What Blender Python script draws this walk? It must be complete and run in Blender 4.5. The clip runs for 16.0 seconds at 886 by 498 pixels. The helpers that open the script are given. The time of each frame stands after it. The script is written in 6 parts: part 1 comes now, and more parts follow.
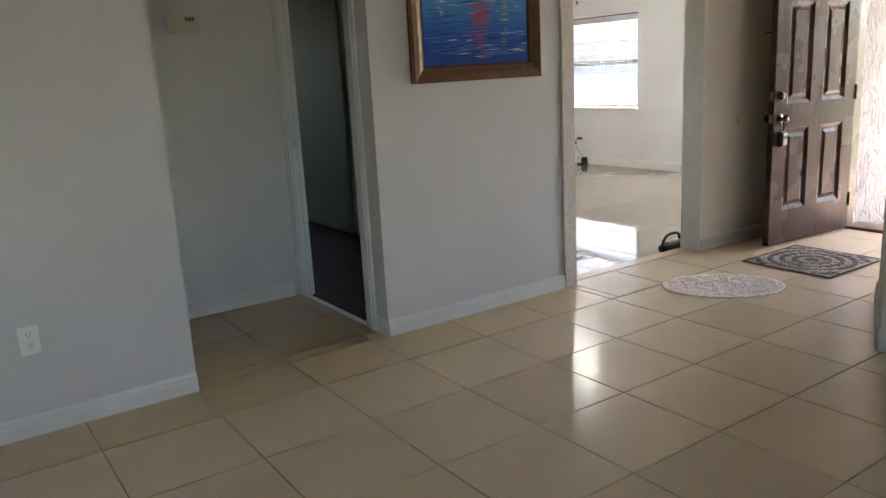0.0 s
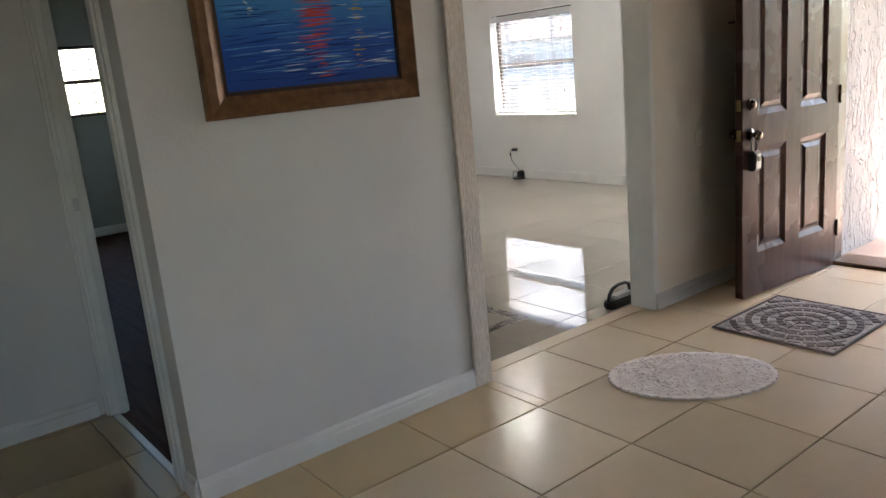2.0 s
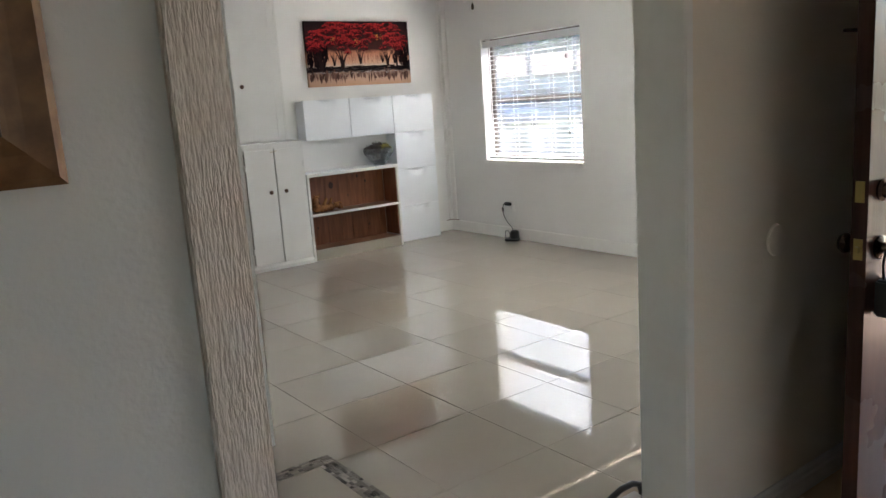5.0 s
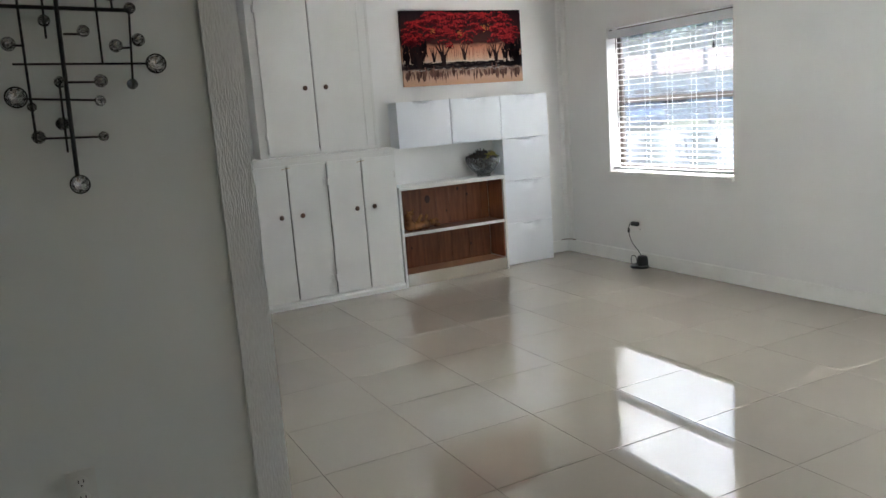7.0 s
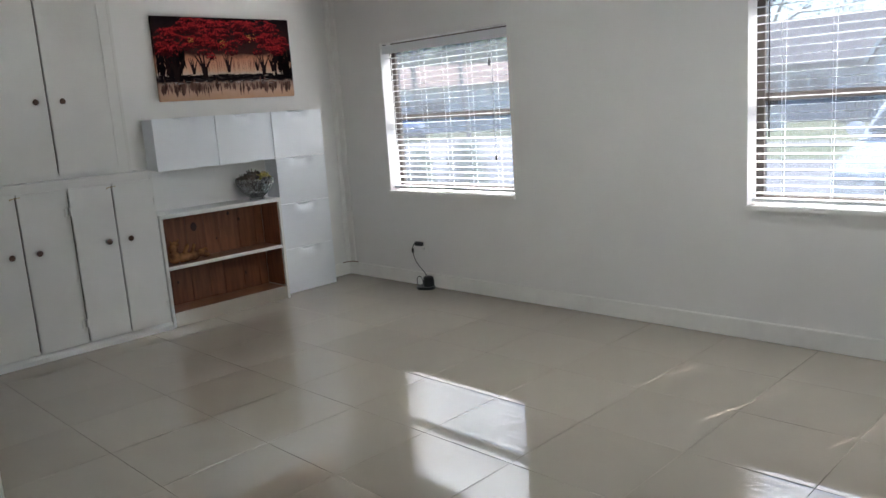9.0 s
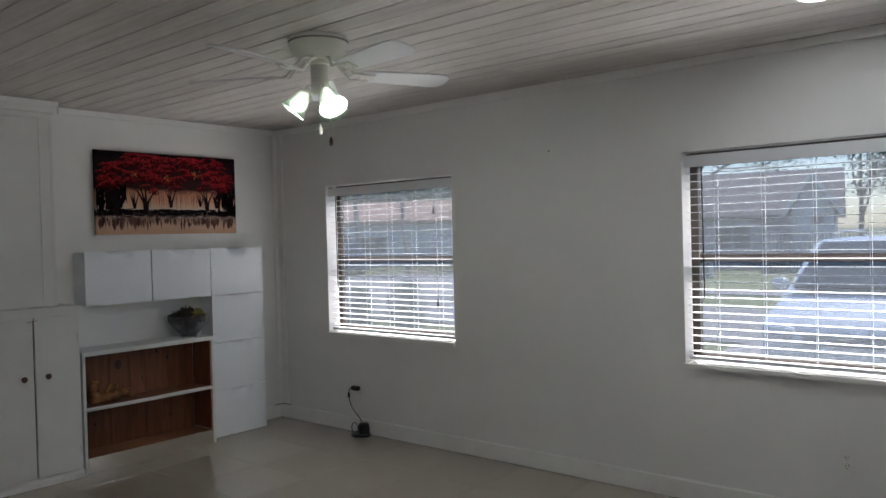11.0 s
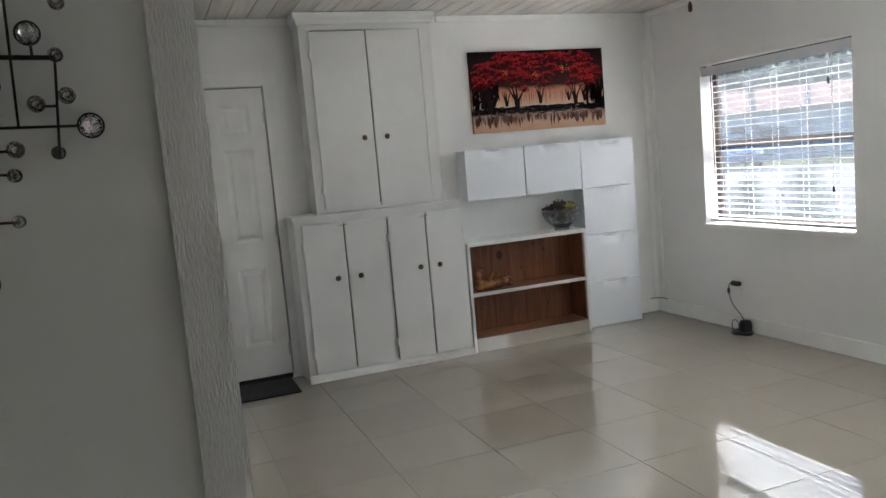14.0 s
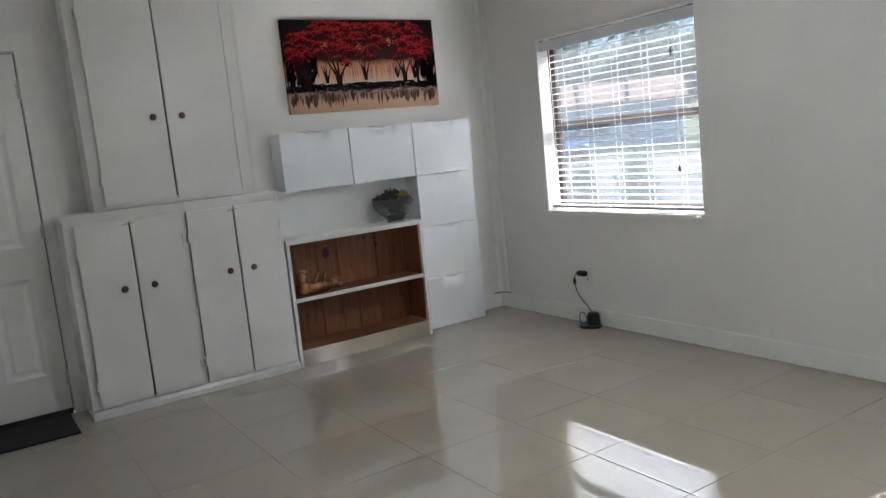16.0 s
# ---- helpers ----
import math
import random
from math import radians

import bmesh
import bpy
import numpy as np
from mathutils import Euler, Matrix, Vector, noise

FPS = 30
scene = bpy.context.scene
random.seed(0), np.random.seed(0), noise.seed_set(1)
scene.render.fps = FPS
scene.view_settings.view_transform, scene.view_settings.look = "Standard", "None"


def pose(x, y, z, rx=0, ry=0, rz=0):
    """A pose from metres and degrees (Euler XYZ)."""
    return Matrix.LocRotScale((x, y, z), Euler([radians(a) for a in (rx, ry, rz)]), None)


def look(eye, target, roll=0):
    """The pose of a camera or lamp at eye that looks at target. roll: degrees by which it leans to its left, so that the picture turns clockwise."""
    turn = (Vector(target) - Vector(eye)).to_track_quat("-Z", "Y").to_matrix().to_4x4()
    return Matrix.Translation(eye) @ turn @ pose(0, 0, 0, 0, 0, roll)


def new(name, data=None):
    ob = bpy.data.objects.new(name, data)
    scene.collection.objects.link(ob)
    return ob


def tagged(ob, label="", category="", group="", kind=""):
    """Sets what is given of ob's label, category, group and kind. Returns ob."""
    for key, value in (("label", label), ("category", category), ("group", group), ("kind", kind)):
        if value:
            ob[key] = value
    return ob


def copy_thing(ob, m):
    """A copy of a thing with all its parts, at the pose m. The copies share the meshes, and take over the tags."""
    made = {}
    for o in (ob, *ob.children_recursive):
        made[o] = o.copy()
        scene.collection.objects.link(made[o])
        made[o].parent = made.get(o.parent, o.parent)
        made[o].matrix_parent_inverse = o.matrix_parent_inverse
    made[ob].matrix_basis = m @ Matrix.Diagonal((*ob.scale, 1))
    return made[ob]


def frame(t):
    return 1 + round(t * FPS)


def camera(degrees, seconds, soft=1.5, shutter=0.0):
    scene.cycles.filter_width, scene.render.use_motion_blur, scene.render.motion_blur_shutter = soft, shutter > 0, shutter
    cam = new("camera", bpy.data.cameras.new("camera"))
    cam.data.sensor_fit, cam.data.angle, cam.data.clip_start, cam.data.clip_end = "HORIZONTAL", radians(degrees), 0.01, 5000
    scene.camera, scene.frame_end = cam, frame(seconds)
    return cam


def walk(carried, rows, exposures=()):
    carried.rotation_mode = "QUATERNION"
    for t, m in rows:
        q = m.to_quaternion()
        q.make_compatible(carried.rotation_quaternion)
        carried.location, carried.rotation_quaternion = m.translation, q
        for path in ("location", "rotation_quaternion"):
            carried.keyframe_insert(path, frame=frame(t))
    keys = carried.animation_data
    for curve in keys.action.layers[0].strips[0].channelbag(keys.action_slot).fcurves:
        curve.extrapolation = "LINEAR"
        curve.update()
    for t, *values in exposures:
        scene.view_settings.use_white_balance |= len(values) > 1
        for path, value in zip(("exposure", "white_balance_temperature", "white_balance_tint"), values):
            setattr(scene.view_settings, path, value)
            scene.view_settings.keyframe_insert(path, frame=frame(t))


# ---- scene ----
cam = camera(60.1, 16.0)
PATH = [
    (0, (0.516, 0.412, 1.326), (1.611, 2.022, 0.87), -3.1),
    (0.5, (0.798, 0.613, 1.345), (1.848, 2.256, 0.902), -3.9),
    (1, (1.052, 0.858, 1.373), (2.278, 2.37, 0.913), -4.3),
    (1.5, (1.384, 1.054, 1.353), (2.651, 2.528, 0.882), -5.2),
    (2, (1.657, 1.275, 1.366), (2.842, 2.818, 0.904), -5.3),
    (2.5, (1.897, 1.526, 1.385), (3.134, 3.027, 0.919), -4.9),
    (3, (2.217, 1.725, 1.383), (3.426, 3.25, 0.921), -3.7),
    (3.2, (2.315, 1.803, 1.39), (3.516, 3.334, 0.928), -3.3),
    (5.3, (3.370, 2.620, 1.340), (4.497, 4.231, 0.977), -4.0),
    (5.5, (3.455, 2.720, 1.346), (4.507, 4.383, 0.986), -4.0),
    (6, (3.664, 2.918, 1.370), (4.482, 4.716, 1.055), -4.8),
    (6.5, (3.777, 3.130, 1.346), (4.656, 4.894, 1.006), -4.4),
    (7, (3.902, 3.330, 1.331), (4.805, 5.079, 0.977), -4.2),
    (7.5, (3.995, 3.528, 1.367), (4.817, 5.323, 1.049), -4.2),
    (8, (4.029, 3.63, 1.359), (5.156, 5.248, 1.027), -3.0),
    (8.2, (4.042, 3.647, 1.361), (5.289, 5.172, 1.017), -2.6),
    (10.3, (4.059, 3.766, 1.407), (5.528, 5.083, 1.078), -3.5),
    (10.5, (4.066, 3.762, 1.412), (5.563, 5.063, 1.157), -2.4),
    (11, (4.085, 3.769, 1.459), (5.615, 5.057, 1.43), -1.5),
    (11.5, (4.091, 3.79, 1.452), (5.532, 5.177, 1.448), -1.6),
    (12, (4.175, 3.793, 1.433), (5.248, 5.48, 1.397), -2.1),
    (12.5, (4.235, 3.792, 1.394), (4.96, 5.651, 1.254), -3.1),
    (13, (4.25, 3.795, 1.385), (4.86, 5.69, 1.194), -4.1),
    (13.5, (4.262, 3.791, 1.386), (4.897, 5.676, 1.175), -4.7),
    (14, (4.287, 3.788, 1.378), (4.994, 5.645, 1.146), -5.0),
    (14.5, (4.322, 3.831, 1.367), (5.121, 5.637, 1.053), -5.0),
    (15, (4.344, 3.942, 1.349), (5.392, 5.6, 0.958), -3.0),
    (15.5, (4.435, 4.17, 1.307), (5.526, 5.81, 0.961), -5.4),
    (16, (4.67, 4.369, 1.274), (5.74, 6.036, 0.997), -5.7),
]
walk(cam, [(t, look(eye, target, roll)) for t, eye, target, roll in PATH],
     exposures=((0.0, 4.6, 6950, 12), (1.0, 4.55, 6900, 12), (2.5, 4.1, 6850, 12), (3.2, 3.85, 6800, 12), (5.3, 4.1, 6650, 9), (5.6, 4.1, 6600, 9), (6.4, 4.0, 6400, 8), (7.0, 4.0, 6400, 8), (8.2, 3.65, 6400, 9), (10.3, 3.15, 6300, 9), (11.0, 2.65, 6400, 10),
                (11.5, 2.75, 6500, 10), (12.0, 3.25, 6500, 10), (12.6, 3.7, 6500, 9), (14.0, 3.72, 6400, 9), (15.0, 3.65, 6350, 9), (16.0, 3.62, 6350, 9)))

# ---- world, sun, lamps ----
SUN_EL, SUN_AZ = 54.0, math.atan2(-0.27, 0.96)       # elevation; heading towards the sun, from +x
world = bpy.data.worlds.new("world")
scene.world = world
world.use_nodes = True
wn = world.node_tree.nodes
sky = wn.new("ShaderNodeTexSky")
sky.sky_type, sky.sun_disc = "NISHITA", False
sky.sun_elevation, sky.sun_rotation = radians(SUN_EL), math.pi / 2 - SUN_AZ
world.node_tree.links.new(sky.outputs[0], wn["Background"].inputs[0])
wn["Background"].inputs[1].default_value = 0.15
sun = new("sun", bpy.data.lights.new("sun", "SUN"))
sun.data.energy, sun.data.angle, sun.data.color = 5.0, radians(0.4), (1.0, 0.96, 0.92)
sv = Vector((math.cos(radians(SUN_EL)) * math.cos(SUN_AZ), math.cos(radians(SUN_EL)) * math.sin(SUN_AZ), math.sin(radians(SUN_EL))))
sun.matrix_world = look(sv * 30, (0, 0, 0))
BULB, DOWNLIGHT, BACK_WINDOW = 32.0, 17.0, 0.26      # strengths of the lamps and of the daylight behind the camera

LF = -0.07           # living-room floor
CH = 2.43            # ceiling
FW, BW = 3.69, 3.84  # faces of the wall between foyer and living room
XW, YB = 8.30, 9.20  # window wall, back wall
CAP = 3.712          # end of the wall with the seascape
POST = 4.90          # end of the wall beside the front door


# ---- materials ----
def mat(name, col, rough=0.6, metal=0.0, col2=None, scale=6.0, stretch=(1, 1, 1), bump=0.0, bscale=60.0, bstretch=None, island=0.0, obj=0.0,
        rvar=0.0, emit=0.0, trans=0.0, ior=1.45, contrast=(0.35, 0.65), detail=4.0, coat=0.0):
    m = bpy.data.materials.new(name)
    m.use_nodes = True
    nt = m.node_tree
    n, link = nt.nodes, nt.links.new
    b = n["Principled BSDF"]
    b.inputs["Roughness"].default_value, b.inputs["Metallic"].default_value = rough, metal
    b.inputs["Base Color"].default_value = (*col, 1)
    b.inputs["IOR"].default_value = ior
    b.inputs["Transmission Weight"].default_value = trans
    b.inputs["Coat Weight"].default_value = coat
    if emit:
        b.inputs["Emission Color"].default_value = (*col, 1)
        b.inputs["Emission Strength"].default_value = emit
    tc = n.new("ShaderNodeTexCoord")

    def noise_at(sc, st, det=4.0):
        mp = n.new("ShaderNodeMapping")
        mp.inputs["Scale"].default_value = st
        link(tc.outputs["Object"], mp.inputs[0])
        t = n.new("ShaderNodeTexNoise")
        t.inputs["Scale"].default_value, t.inputs["Detail"].default_value = sc, det
        link(mp.outputs[0], t.inputs["Vector"])
        return t.outputs["Fac"]

    out = None
    if col2:
        ramp = n.new("ShaderNodeValToRGB")
        ramp.color_ramp.elements[0].position, ramp.color_ramp.elements[1].position = contrast
        ramp.color_ramp.elements[0].color, ramp.color_ramp.elements[1].color = (*col, 1), (*col2, 1)
        link(noise_at(scale, stretch, detail), ramp.inputs[0])
        out = ramp.outputs[0]
    if island or obj:
        hs = n.new("ShaderNodeHueSaturation")
        mr = n.new("ShaderNodeMapRange")
        k = island or obj
        mr.inputs[3].default_value, mr.inputs[4].default_value = 1 - k, 1 + k
        src = n.new("ShaderNodeNewGeometry").outputs["Random Per Island"] if island else n.new("ShaderNodeObjectInfo").outputs["Random"]
        link(src, mr.inputs[0])
        link(mr.outputs[0], hs.inputs["Value"])
        if out:
            link(out, hs.inputs["Color"])
        else:
            hs.inputs["Color"].default_value = (*col, 1)
        out = hs.outputs[0]
    if out:
        link(out, b.inputs["Base Color"])
    if bump:
        bp = n.new("ShaderNodeBump")
        bp.inputs["Strength"].default_value, bp.inputs["Distance"].default_value = min(1.0, bump), 0.004 * max(1.0, bump)
        link(noise_at(bscale, bstretch or (1, 1, 1), 5.0), bp.inputs["Height"])
        link(bp.outputs[0], b.inputs["Normal"])
    if rvar:
        mr2 = n.new("ShaderNodeMapRange")
        mr2.inputs[3].default_value, mr2.inputs[4].default_value = max(0.0, rough - rvar), rough + rvar
        link(noise_at(3.0, (1, 1, 1)), mr2.inputs[0])
        link(mr2.outputs[0], b.inputs["Roughness"])
    return m


WALL = mat("wall_paint", (0.83, 0.82, 0.80), 0.5, col2=(0.79, 0.78, 0.76), scale=1.2, bump=0.08, bscale=90)
WALL_ART = mat("pale_green_grey_gloss_paint", (0.87, 0.885, 0.86), 0.22, col2=(0.84, 0.855, 0.83), scale=1.4, bump=0.05, bscale=70)
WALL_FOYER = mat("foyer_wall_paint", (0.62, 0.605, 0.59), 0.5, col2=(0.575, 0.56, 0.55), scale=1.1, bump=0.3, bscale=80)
TRIM = mat("white_trim_paint", (0.86, 0.85, 0.82), 0.35, col2=(0.81, 0.795, 0.765), scale=9, contrast=(0.4, 0.8), bump=0.02, bscale=40)
# both textured trims: col2 repeats the bump's stretch, painting shade along the ridges
ROUGH_TRIM = mat("brush_textured_trim", (0.84, 0.84, 0.82), 0.30, col2=(0.79, 0.785, 0.765), scale=48, stretch=(5, 5, 0.9), bump=1.3, bscale=48, bstretch=(5, 5, 0.9), contrast=(0.38, 0.60))
# pale board in shade: the brown shading is in the base colour
CAP_TRIM = mat("shaded_combed_trim", (0.66, 0.575, 0.51), 0.55, col2=(0.54, 0.46, 0.40), scale=42, stretch=(6, 6, 0.8), bump=2.2, bscale=42, bstretch=(6, 6, 0.8), contrast=(0.42, 0.60))
TILE = mat("beige_tile", (0.74, 0.585, 0.40), 0.22, col2=(0.68, 0.53, 0.355), scale=2.6, obj=0.05, rvar=0.02, bump=0.03, bscale=30)
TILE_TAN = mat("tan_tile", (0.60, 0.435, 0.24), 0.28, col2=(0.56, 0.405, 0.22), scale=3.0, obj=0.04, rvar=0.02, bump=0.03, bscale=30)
GROUT = mat("brown_grout", (0.20, 0.14, 0.09), 0.8, col2=(0.42, 0.36, 0.28), scale=2.0)
POLISHED = mat("polished_cream_tile", (0.385, 0.34, 0.28), 0.0, col2=(0.365, 0.32, 0.262), scale=1.6, obj=0.03, ior=2.2)
GROUT_LIVING = mat("grey_grout", (0.24, 0.215, 0.185), 0.7)
PORCH = mat("terracotta_porch", (0.34, 0.23, 0.18), 0.7, col2=(0.38, 0.28, 0.22), scale=4)
STUCCO = mat("trowelled_stucco", (0.30, 0.285, 0.28), 0.8, col2=(0.25, 0.235, 0.23), scale=3)
DOOR_BROWN = mat("dark_brown_door_paint", (0.055, 0.024, 0.019), 0.27, col2=(0.085, 0.040, 0.030), scale=5, stretch=(4, 4, 0.5), bump=0.12, bscale=70, bstretch=(3, 3, 0.3), rvar=0.06, ior=1.28)
BLACK = mat("black_plastic", (0.012, 0.012, 0.013), 0.35)
BLACK_METAL = mat("black_metal", (0.02, 0.018, 0.017), 0.4, 0.6)
STEEL = mat("steel", (0.55, 0.55, 0.55), 0.3, 1.0)
BRASS = mat("aged_brass", (0.45, 0.32, 0.12), 0.3, 1.0)
BRONZE = mat("bronze_knob", (0.09, 0.065, 0.05), 0.25, 0.9)
GREY_PLASTIC = mat("grey_plastic", (0.35, 0.36, 0.37), 0.3)
CAB = mat("cabinet_paint", (0.79, 0.78, 0.75), 0.3, col2=(0.73, 0.72, 0.69), scale=2.0, bump=0.03, bscale=50, bstretch=(1, 1, 0.3))
BIN = mat("white_plastic_bin", (0.84, 0.86, 0.89), 0.33, col2=(0.80, 0.82, 0.85), scale=3)
KNOB_WOOD = mat("dark_wood_knob", (0.09, 0.040, 0.022), 0.35)
PINE = mat("red_pine", (0.205, 0.074, 0.031), 0.4, col2=(0.13, 0.044, 0.018), scale=5, stretch=(7, 7, 0.7), island=0.14, bump=0.1, bscale=30, bstretch=(6, 6, 0.5))
PINE_SHELF = mat("pine_shelf", (0.27, 0.105, 0.045), 0.4, col2=(0.20, 0.075, 0.032), scale=6, stretch=(0.6, 8, 8))
# unseen cabinet backs, coloured dark so the gaps between doors read as shade
GAP_SHADE = mat("cabinet_gap_shade", (0.10, 0.07, 0.05), 0.8, col2=(0.07, 0.05, 0.035), scale=6, stretch=(6, 6, 0.6))
PINE_KNOT = mat("pine_knot", (0.05, 0.018, 0.010), 0.45)
CEIL = mat("whitewashed_plank", (0.70, 0.66, 0.62), 0.6, col2=(0.56, 0.51, 0.47), scale=5, stretch=(9, 0.5, 9), island=0.08, bump=0.2, bscale=22, bstretch=(9, 0.5, 9), contrast=(0.3, 0.75))
CEIL_GAP = mat("ceiling_gap", (0.05, 0.042, 0.035), 0.9)
SLAT = mat("white_blind_slat", (0.72, 0.73, 0.75), 0.45)
WIN_FRAME = mat("dark_bronze_frame", (0.055, 0.045, 0.040), 0.45, 0.3)
PEACH = mat("peach_wall_paint", (0.86, 0.79, 0.69), 0.5, col2=(0.83, 0.76, 0.655), scale=1.1, bump=0.3, bscale=80)
# dark tint dims the view outside; the panes themselves cast no shadow
GLASS = mat("dark_hazed_glass", (0.090, 0.102, 0.122), 0.0, trans=1.0, ior=1.1)
CRYSTAL = mat("clear_cut_crystal", (0.95, 0.95, 0.96), 0.0, trans=1.0, ior=1.55)
# bright and dark reflections of the crystals, painted as a random value per facet
CRYSTAL_BACK = mat("crystal_sparkle", (0.66, 0.66, 0.67), 0.06, 1.0, island=0.85)
CUT_GLASS = mat("cut_glass_bowl", (0.86, 0.88, 0.90), 0.03, trans=0.93, ior=1.5)
FAN_WHITE = mat("fan_white_enamel", (0.74, 0.72, 0.66), 0.3)
BLADE = mat("fan_blade_white", (0.80, 0.80, 0.79), 0.4)
FROST = mat("frosted_shade", (0.34, 0.38, 0.31), 0.4, trans=0.3, ior=1.2)
BULB_MAT = mat("lit_bulb", (0.93, 0.97, 1.0), 0.5, emit=BULB)
LENS_MAT = mat("lit_downlight", (0.92, 0.96, 1.0), 0.5, emit=DOWNLIGHT)
FRAME_WOOD = mat("bronzed_wood_frame", (0.115, 0.052, 0.022), 0.36, 0.25, col2=(0.18, 0.088, 0.036), scale=14, stretch=(2, 2, 2), bump=0.2, bscale=70)
FRAME_LIP = mat("frame_lip", (0.035, 0.016, 0.010), 0.4)
RUG = mat("pinkish_cotton_rug", (0.90, 0.81, 0.755), 0.95, col2=(0.80, 0.70, 0.65), scale=16, island=0.10)
MAT_DARK = mat("mat_dark_stone", (0.125, 0.092, 0.082), 0.8, island=0.35)
MAT_LIGHT = mat("mat_light_stone", (0.33, 0.285, 0.26), 0.85, island=0.16)
MAT_BASE = mat("mat_base", (0.52, 0.44, 0.385), 0.9, col2=(0.34, 0.275, 0.235), scale=70)
MOSAIC = mat("mosaic_chip", (0.20, 0.17, 0.15), 0.2, island=0.85)
PLATE = mat("white_plate", (0.80, 0.79, 0.76), 0.35)
IVORY = mat("ivory_plastic", (0.55, 0.52, 0.40), 0.45)
# white trim with the dimmer foyer's shade put into its colour
TRIM_FOYER = mat("shaded_white_trim_paint", (0.70, 0.69, 0.67), 0.38, col2=(0.65, 0.64, 0.615), scale=7, contrast=(0.4, 0.8), bump=0.03, bscale=40)
DARK_FLOOR = mat("brown_laminate", (0.085, 0.042, 0.026), 0.72, ior=1.25, col2=(0.055, 0.026, 0.016), scale=4, stretch=(8, 0.6, 1))
SAGE = mat("sage_wall_paint", (0.42, 0.44, 0.39), 0.6, col2=(0.38, 0.40, 0.355), scale=1.5)
BLACK_MAT = mat("black_rubber_mat", (0.018, 0.015, 0.014), 0.9, col2=(0.030, 0.026, 0.024), scale=80, bump=0.6, bscale=300)
CLAY = mat("glazed_brown_clay", (0.34, 0.155, 0.06), 0.18, col2=(0.085, 0.035, 0.018), scale=14, contrast=(0.42, 0.66))
LAWN = mat("lawn", (0.14, 0.16, 0.055), 0.95, col2=(0.20, 0.18, 0.085), scale=0.6, bump=0.8, bscale=25)
CONCRETE = mat("concrete_drive", (0.34, 0.30, 0.28), 0.85, col2=(0.29, 0.26, 0.24), scale=0.8)
ASPHALT = mat("street", (0.25, 0.228, 0.215), 0.9, col2=(0.215, 0.195, 0.185), scale=0.5)
LEAF = mat("shrub_leaf", (0.10, 0.15, 0.085), 0.5, island=0.45)
LEAF_TREE = mat("tree_leaf", (0.105, 0.135, 0.050), 0.6, island=0.5)
BARK = mat("bark", (0.30, 0.27, 0.25), 0.9, col2=(0.20, 0.18, 0.165), scale=6, stretch=(3, 3, 0.6), bump=1.0, bscale=14)
HOUSE_BLUE = mat("pale_blue_siding", (0.58, 0.61, 0.65), 0.7, col2=(0.53, 0.56, 0.60), scale=0.7)
HOUSE_GREY = mat("grey_siding", (0.42, 0.42, 0.44), 0.7, col2=(0.37, 0.37, 0.39), scale=0.7)
ROOF_GREY = mat("grey_brown_shingle", (0.17, 0.135, 0.125), 0.9, col2=(0.12, 0.10, 0.095), scale=3)
ROOF_RED = mat("orange_red_roof", (0.40, 0.26, 0.19), 0.85, col2=(0.33, 0.21, 0.155), scale=2)
FENCE = mat("weathered_fence", (0.38, 0.36, 0.34), 0.9, island=0.15)
CAR_WHITE = mat("white_car_paint", (0.78, 0.79, 0.80), 0.2, coat=1.0)
CAR_BLUE = mat("blue_car_paint", (0.12, 0.18, 0.32), 0.25, coat=1.0)
CAR_GLASS = mat("car_glass", (0.03, 0.05, 0.06), 0.05)
TYRE = mat("tyre_rubber", (0.02, 0.02, 0.02), 0.8)
LAMP_CLEAR = mat("headlight_glass", (0.60, 0.62, 0.65), 0.1)
SIDING_WHITE = mat("white_exterior_trim", (0.75, 0.75, 0.75), 0.6)


def stucco_relief():
    """Trowelled ridges on the stucco: a stretched cell pattern cut by noise."""
    nt = STUCCO.node_tree
    n, link = nt.nodes, nt.links.new
    tc = n.new("ShaderNodeTexCoord")
    mp = n.new("ShaderNodeMapping")
    mp.inputs["Scale"].default_value = (9, 9, 3.5)
    link(tc.outputs["Object"], mp.inputs[0])
    t = n.new("ShaderNodeTexNoise")
    t.inputs["Scale"].default_value, t.inputs["Detail"].default_value, t.inputs["Distortion"].default_value = 1.6, 3.0, 1.5
    link(mp.outputs[0], t.inputs["Vector"])
    r = n.new("ShaderNodeValToRGB")
    r.color_ramp.elements[0].position, r.color_ramp.elements[1].position = 0.50, 0.56
    link(t.outputs["Fac"], r.inputs[0])
    bp = n.new("ShaderNodeBump")
    bp.inputs["Distance"].default_value = 0.02
    link(r.outputs[0], bp.inputs["Height"])
    link(bp.outputs[0], n["Principled BSDF"].inputs["Normal"])


stucco_relief()


def glass_haze():
    """Glare haze put into the panes: a share of the light is scattered through."""
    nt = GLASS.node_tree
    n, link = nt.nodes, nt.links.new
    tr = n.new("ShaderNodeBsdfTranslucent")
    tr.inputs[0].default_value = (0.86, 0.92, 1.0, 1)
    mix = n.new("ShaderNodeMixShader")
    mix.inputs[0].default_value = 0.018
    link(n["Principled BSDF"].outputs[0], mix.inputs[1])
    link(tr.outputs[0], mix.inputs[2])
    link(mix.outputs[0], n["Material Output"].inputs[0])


glass_haze()


